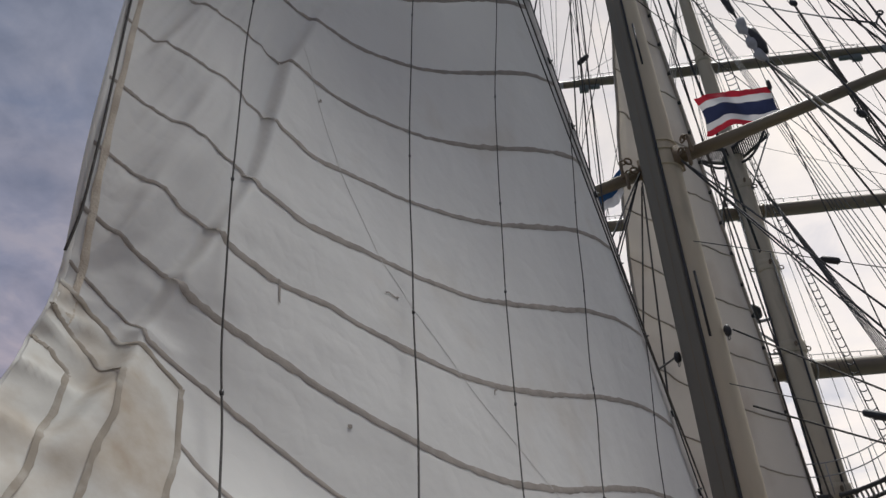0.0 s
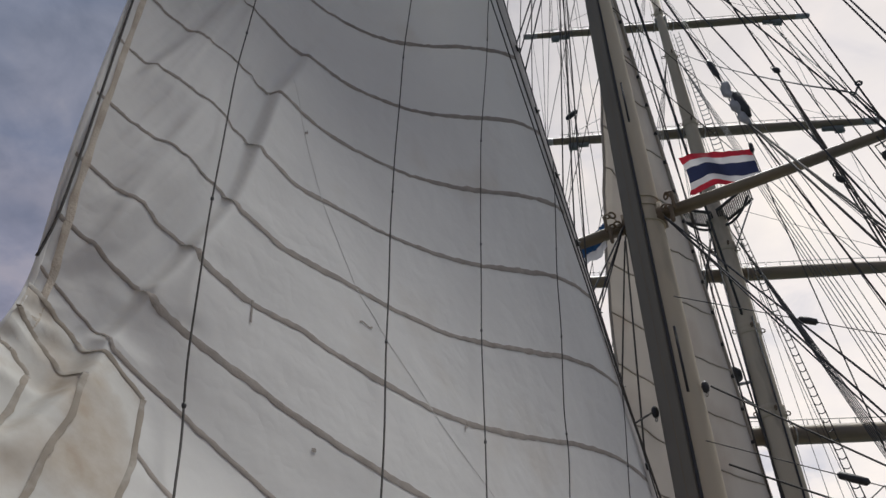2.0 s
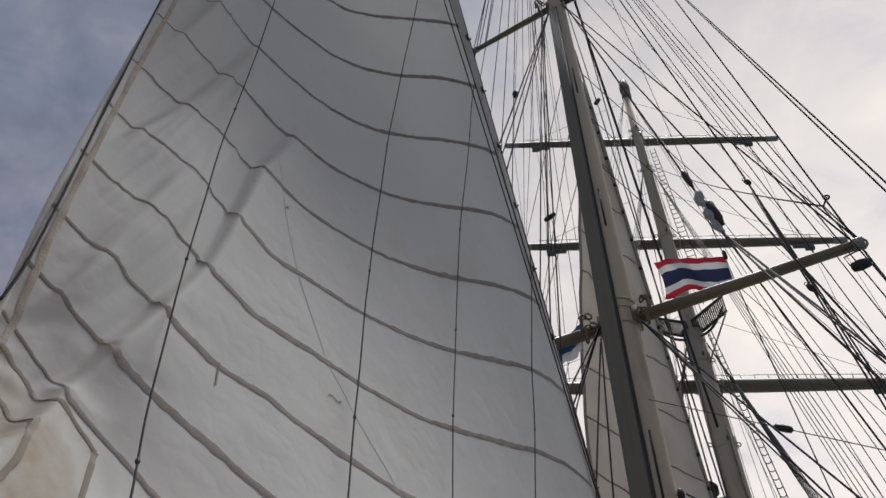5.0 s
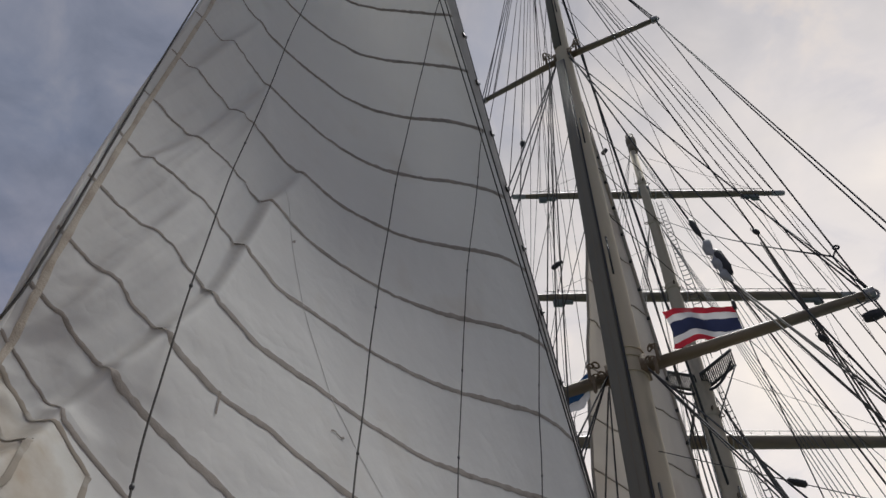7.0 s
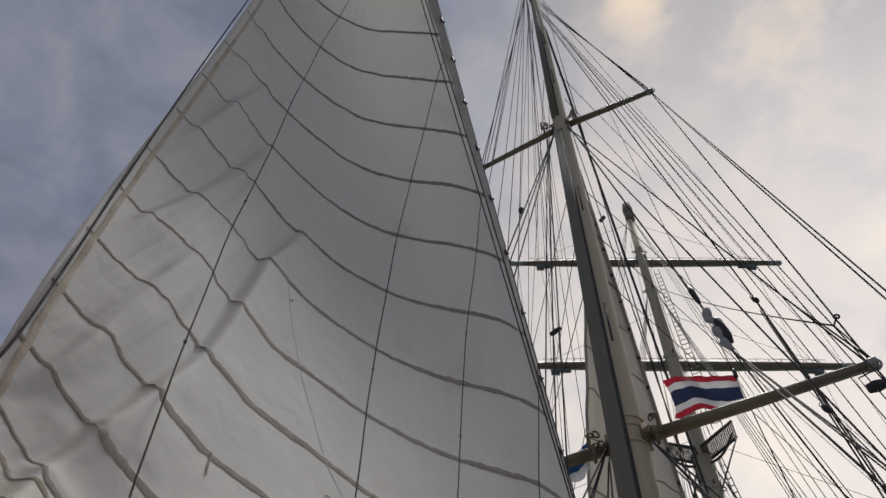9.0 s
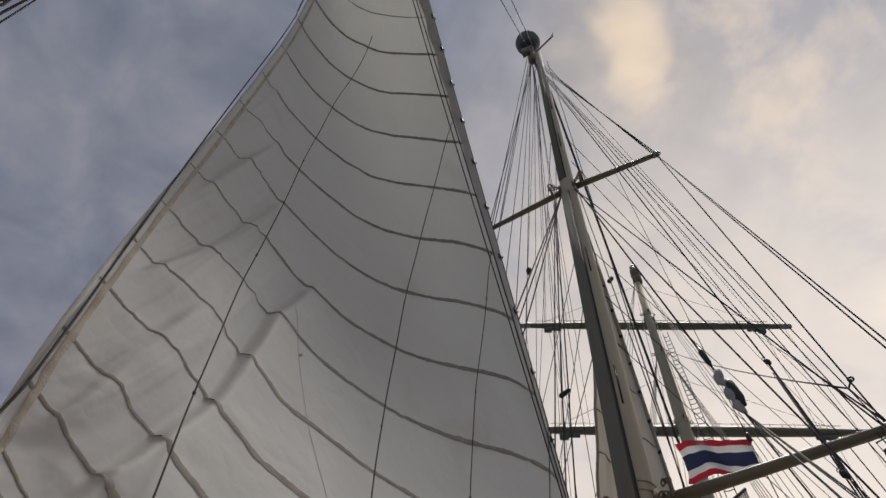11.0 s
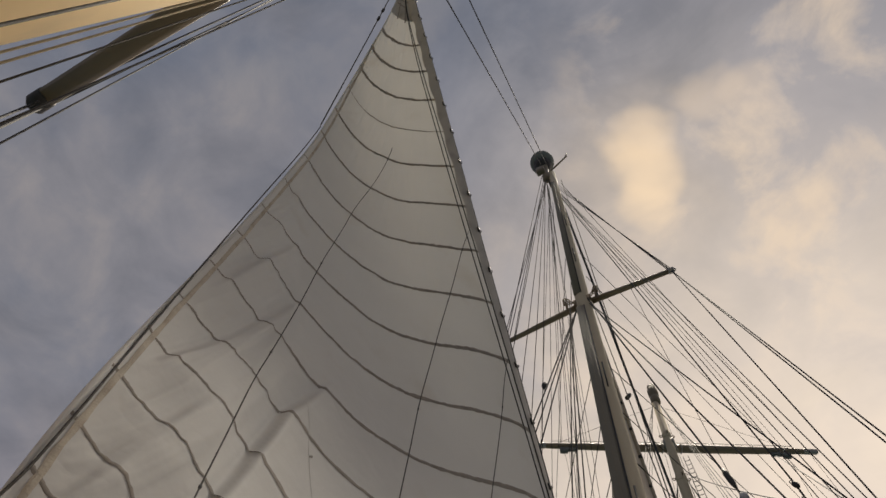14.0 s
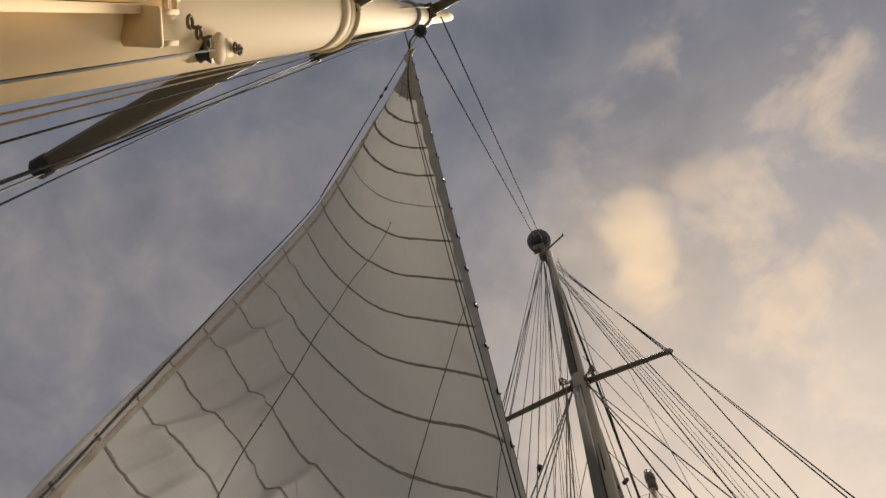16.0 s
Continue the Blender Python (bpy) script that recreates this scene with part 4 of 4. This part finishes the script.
# ---- rigging of the foremast ----
FS = "thin dark foremast shroud wire"
for side, X in ((1, 4.7), (-1, -9.3)):
    for i in range(7):
        rope([FORE + Vector((side * 0.4, 0.1, 25.6)), Vector((X, 34.0 - i * 0.95, 1.2))], 0.022, FS, "shroud", group="foremast shrouds")
    for i in range(5):
        rope([FORE + Vector((side * 0.3, 0, 38.8)), Vector((X, 30.0 - i * 1.7, 1.2))], 0.018, FS, "shroud", group="foremast shrouds")
    for i in range(4):
        rope([FORE + Vector((side * 0.2, 0, 47.0)), Vector((X, 26.5 - i * 2.6, 1.2))], 0.016, FS, "shroud", group="foremast shrouds")
    for i in range(3):
        rope([arm_tip(i + 1, side), arm_tip(i, side)], 0.013, "thin clew line between yardarms", "clew_line", LINE, "clew lines")
        rope([arm_tip(i + 1, side, 0.8), arm_tip(i, side, 0.75)], 0.013, "thin clew line between yardarms", "clew_line", LINE, "clew lines")
        rope([FORE + Vector((0, 0.3, YARDS[i + 1][0] + 4.5)), arm_tip(i + 1, side, 0.9)], 0.013, "thin dark wire yard lift", "lift", LINE, "yard lifts")
    for i in range(4):
        rope([FORE + Vector((side * 0.35, -0.2, 44.5 - 6.0 * i)), Vector((AXIS_X + side * (1.2 + 0.8 * i), 30.5, 0.6))], 0.014, "thin halyard down the foremast", "halyard", LINE, "halyards")


def ratlines(a, b, c, d, n):
    """A rope ladder between two shrouds."""
    ob = thing("ratline_ladder", b, "narrow chain-like rope ladder beside the foremast", "ladder")
    a, b, c, d = (Vector(q) for q in (a, b, c, d))
    for p, q in ((a, b), (c, d)):
        part("side_rope", tube([p, q], 0.025, 5), LINE, ob)
    for i in range(1, n):
        s = i / n
        part("rung", tube(sagging(a.lerp(b, s), c.lerp(d, s), 0.07, 4), 0.024, 5), DARK, ob)


ratlines(FORE + Vector((0.55, -0.3, 40.5)), FORE + Vector((0.95, -0.7, 27.0)), FORE + Vector((0.85, -0.3, 40.5)), FORE + Vector((1.45, -0.7, 27.0)), 34)
ratlines(FORE + Vector((0.7, -0.5, 25.4)), FORE + Vector((2.3, -1.0, 9.6)), FORE + Vector((0.92, -0.5, 25.4)), FORE + Vector((2.6, -1.0, 9.6)), 40)


# ---- flags and small things ----
def flag(at, along, down, bands, label, wave):
    """A flag with one mesh for each band, flying from its hoist."""
    ob = thing("flag", at, label, "flag")
    at, along, down = Vector(at), Vector(along), Vector(down)
    n = along.cross(down).normalized()
    total = sum(b[0] for b in bands)
    y = 0.0
    for h, mat in bands:
        v = []
        for j in range(5):
            t = (y + h * j / 4) / total
            for i in range(33):
                s = i / 32
                v.append(at + along * s + down * t + n * (wave * (0.3 + s) * math.sin(s * 9.5 + t * 1.6) + 0.05 * noise.noise(Vector((s * 7, t * 3, 2)))) + down.normalized() * ((0.08 * math.sin(s * 8 + 0.6) + 0.05 * noise.noise(Vector((s * 6, t * 2, 8)))) * min(1, 4 * s)) - along.normalized() * (0.10 * math.sin(t * 3.1) * s))
        f = [(j * 33 + i, j * 33 + i + 1, (j + 1) * 33 + i + 1, (j + 1) * 33 + i) for j in range(4) for i in range(32)]
        part("band", (v, f), mat, ob)
        y += h
    return ob


flag((0.38, 14.65, 14.42), (-1.66, 0.12, 0.62), (0.03, 0.0, -1.15), ((1, RED), (1, WHITE), (2, NAVY), (1, WHITE), (1, RED)), "red, white and navy striped flag on a halyard", 0.09)
rope([Vector((0.38, 14.65, 14.5)), Vector((0.48, 14.5, 12.5)), Vector((1.2, 13.9, 1.0))], 0.014, "flag halyard with its toggle", "halyard", LINE)
rope([Vector((0.38, 14.65, 14.4)), UP_R.lerp(UROOT, 0.5)], 0.010, "flag halyard with its toggle", "halyard", LINE)
tagged(link_mesh("toggle", *lathe((0.40, 14.65, 14.45), [(0.02, -0.16), (0.05, -0.1), (0.05, 0.1), (0.02, 0.16)], 8), DARK), "small dark wooden flag toggle", "toggle")
flag((-3.35, 14.55, 13.55), (-0.95, 0.25, -0.55), (0.0, 0.0, -0.75), ((3, BLUE), (2, WHITE)), "blue and white house flag behind the spreader", 0.08)
rope([Vector((-3.35, 14.5, 13.65)), Vector((-3.3, 14.4, 28.4))], 0.01, "thin dark flag halyard line", "halyard", LINE)
# fender-like lamp under the spreader tip
lamp = thing("deck_light", (2.85, 13.95, 12.6), "black hanging deck light under the spreader tip", "lamp")
part("housing", lathe((2.85, 13.95, 12.55), [(0.05, -0.19), (0.10, -0.17), (0.125, 0.0), (0.10, 0.17), (0.05, 0.19)], 14, (1, 0.2, 0.25)), DARK, lamp)
part("bracket", tube([(2.95, 13.95, 12.95), (2.62, 13.95, 12.85), (2.66, 13.95, 12.6)], 0.018, 6), STEEL, lamp)
for c, d, ln in (((0.34, 14.0, 9.35), (1, 0, -0.55), 0.36), ((0.22, 14.0, 6.3), (1, 0, -0.5), 0.5), ((-1.75, 15.0, 22.7), (0.5, 0, 0.6), 0.3), ((-3.6, 14.0, 17.0), (1, 0.2, 0.8), 0.4)):
    tagged(link_mesh("chafing_sleeve", *lathe(c, [(0.02, -ln / 2), (0.07, -ln / 2 + 0.04), (0.075, 0), (0.07, ln / 2 - 0.04), (0.02, ln / 2)], 8, d), DARK), "black chafing sleeve on a thin line", "sleeve", "chafing sleeves")
for c, d in (((0.34, 14.0, 9.35), (1, 0, -0.55)), ((0.22, 14.0, 6.3), (1, 0, -0.5))):
    c, d = Vector(c), Vector(d).normalized()
    rope([c - d * (c.x + 2.0) / d.x, c + d * (4.7 - c.x) / d.x], 0.010, "thin line through a chafing sleeve", "rope", LINE)
block(MAIN + Vector((-1.9, -0.3, 23.5)), (0, 0, 1), s=0.7)
block(MAIN + Vector((-0.55, -0.1, 8.3)), (0, 0, 1), "small dark cheek block on the mast", 0.5)
block(MAIN + Vector((0.52, -0.1, 8.6)), (0, 0, 1), "small dark cheek block on the mast", 0.5)
rope([MAIN + Vector((0.62, -0.1, 8.6)), Vector((4.7, 17.0, 4.2)), Vector((4.7, 17.2, 1.2))], 0.02, "thin dark line led off the mast", "rope", LINE)
rope([MAIN + Vector((0.62, -0.1, 7.0)), Vector((4.7, 18.4, 4.4)), Vector((4.7, 18.5, 1.2))], 0.02, "thin dark line led off the mast", "rope", LINE)
rope([MAIN + Vector((-0.62, -0.1, 8.3)), Vector((-3.0, 12.2, 7.2))], 0.02, "thin dark line led off the mast", "rope", LINE)

# ---- the mast beside the camera ----
aft_mast = thing("aft_mast", AFT, "near cream mast with low sunlight put in its paint", "mast")
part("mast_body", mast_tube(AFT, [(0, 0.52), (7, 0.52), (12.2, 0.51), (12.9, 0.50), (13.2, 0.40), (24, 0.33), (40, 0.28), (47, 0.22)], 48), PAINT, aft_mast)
OUT, SIDE = Vector((0.9, 0.43, 0)).normalized(), Vector((-0.43, 0.9, 0)).normalized()
FRAME = (OUT, SIDE, Vector((0, 0, 1)))


def on_mast(out, side, z):
    return AFT + OUT * out + SIDE * side + Vector((0, 0, z - 0.15))


part("track_box", box(on_mast(0.50, -0.24, 3.05), (0.26, 0.48, 6.0), FRAME, 0.25), PAINT, aft_mast, "cream boxed sail track")
part("track_lip", box(on_mast(0.52, 0.03, 3.05), (0.20, 0.05, 6.0), FRAME), PAINT, aft_mast)
part("track_bracket", merge(box(on_mast(0.60, 0.12, 6.00), (0.22, 0.22, 0.04), FRAME), box(on_mast(0.60, 0.21, 6.12), (0.20, 0.03, 0.26), FRAME), box(on_mast(0.60, 0.04, 6.14), (0.20, 0.03, 0.28), FRAME)), PAINT, aft_mast, "welded cream bracket")
part("track_end", merge(box(on_mast(0.50, -0.16, 6.36), (0.22, 0.28, 0.22), FRAME, 0.3), torus(on_mast(0.60, 0.0, 6.40), 0.07, 0.018, 16, 6, OUT), box(on_mast(0.48, -0.10, 6.62), (0.14, 0.16, 0.14), FRAME)), PAINT, aft_mast, "cream track end fitting")
for i in range(2):
    for j in range(3):
        part("bolt", lathe(on_mast(0.63, -0.22 + 0.10 * i, 6.29 + 0.07 * j), [(0.018, -0.03), (0.018, 0.005), (0.006, 0.012)], 8, OUT), RUSTY, aft_mast)
collar(AFT, 12.55, 0.51, 1.0, aft_mast)
part("mast_band", torus(AFT + Vector((0, 0, 13.0)), 0.53, 0.06, 40, 8), PAINT, aft_mast)
for z in (24.6, 29.0):
    part("mast_band", lathe(AFT + Vector((0, 0, z)), [(0.34, -0.3), (0.42, -0.25), (0.42, 0.25), (0.34, 0.3)], 24), STEEL, aft_mast)
T1, T2 = Vector((-7.62, -0.39, 12.95)), Vector((-6.53, -0.91, 28.55))
for tip, w in ((T1, 0.42), (T2, 0.32), (Vector((2.6, -1.1, 13.1)), 0.42), (Vector((1.5, -0.9, 28.7)), 0.32)):
    root = AFT + (Vector((tip.x, tip.y, 0)) - AFT).normalized() * 0.4 + Vector((0, 0, tip.z))
    arm = part("spreader", beam(root, tip, w, w * 0.8, w * 0.7, w * 0.55), SPAR, aft_mast, "shaded brown tapered spreader arm")
    d = (tip - root).normalized()
    part("end_cap", merge(lathe(tip, [(0.10, -0.18), (0.17, -0.14), (0.17, 0.12), (0.12, 0.18)], 14, d), torus(tip - Vector((0, 0, 0.15)), 0.08, 0.02, 10, 5, (0, 1, 0))), DARK, arm, "black spreader end fitting")
    part("root_plate", box(root, (0.25, 0.5, 0.4)), RUSTY, arm)
BL = on_mast(0.53, 0.29, 7.36)
UPZ = Vector((0, 0, 1))
cheek = part("cheek_block", merge(lathe(BL, [(0.10, -0.012), (0.115, 0.0), (0.115, 0.02), (0.10, 0.03)], 18, OUT), box(BL + UPZ * 0.12 + OUT * 0.01, (0.03, 0.14, 0.26), FRAME, 0.5), box(BL - UPZ * 0.08 + OUT * 0.01, (0.03, 0.12, 0.16), FRAME, 0.5)), PAINT, aft_mast, "cream cheek block")
part("sheave", lathe(BL - OUT * 0.09, [(0.11, -0.04), (0.085, 0), (0.11, 0.04)], 16, OUT), DARK, cheek)
part("back_plate", box(BL - OUT * 0.16 + UPZ * 0.05, (0.03, 0.20, 0.42), FRAME, 0.4), PAINT, cheek)
for i in range(5):
    part("chain_link", torus(on_mast(0.58, 0.10 + 0.035 * i, 6.74 + 0.07 * i), 0.04, 0.012, 10, 5, SIDE if i % 2 else OUT), RUSTY, aft_mast)
for i in range(3):
    part("chain_link", torus(on_mast(0.58, 0.29 + 0.01 * i, 7.60 + 0.05 * i), 0.036, 0.011, 10, 5, SIDE if i % 2 else OUT), RUSTY, aft_mast)
rope([BL + OUT * 0.02 - UPZ * 0.1, on_mast(0.66, 0.36, 1.2)], 0.009, "dark halyard down the near mast", "halyard", LINE, "near mast halyards")
# ropes between the near mast, its spreaders and the deck
N = "dark shroud of the near mast"
PIV = AFT + Vector((0, 0.4, 24.4))
for x, y, r, mat in ((-3.67, -0.36, 0.010, PALE), (-3.73, -0.29, 0.010, PALE), (-3.80, -0.16, 0.009, LINE)):
    rope([PIV, Vector((x, y, 1.2))], r, "running halyard beside the near mast", "halyard", mat, "near mast halyards")
rope([PIV, Vector((-4.02, 0.13, 1.2))], 0.010, N, "shroud", group="near shrouds")
rope([T2, T1], 0.022, N, "shroud", group="near shrouds")
rope([T2 + Vector((0.05, 0.1, 0)), T1 + Vector((0.1, 0.12, 0))], 0.018, N, "shroud", group="near shrouds")
rope([T1, Vector((-9.37, -0.29, 1.2))], 0.022, N, "shroud", group="near shrouds")
rope([T1 + Vector((0.05, 0.1, 0)), Vector((-9.37, 0.11, 1.2))], 0.022, N, "shroud", group="near shrouds")
rope([T2, Vector((-4.97, 0.41, 1.2))], 0.012, N, "shroud", group="near shrouds")
rope([AFT + Vector((0.25, 0.1, 12.6)), AFT + Vector((0.45, -0.1, 28.0))], 0.016, "pale light line up the near mast", "halyard", PALE, "near mast halyards")
block(AFT + Vector((0.12, 0.55, 25.2)), (0.2, 0.3, -1), "black hanging halyard block", 1.3)
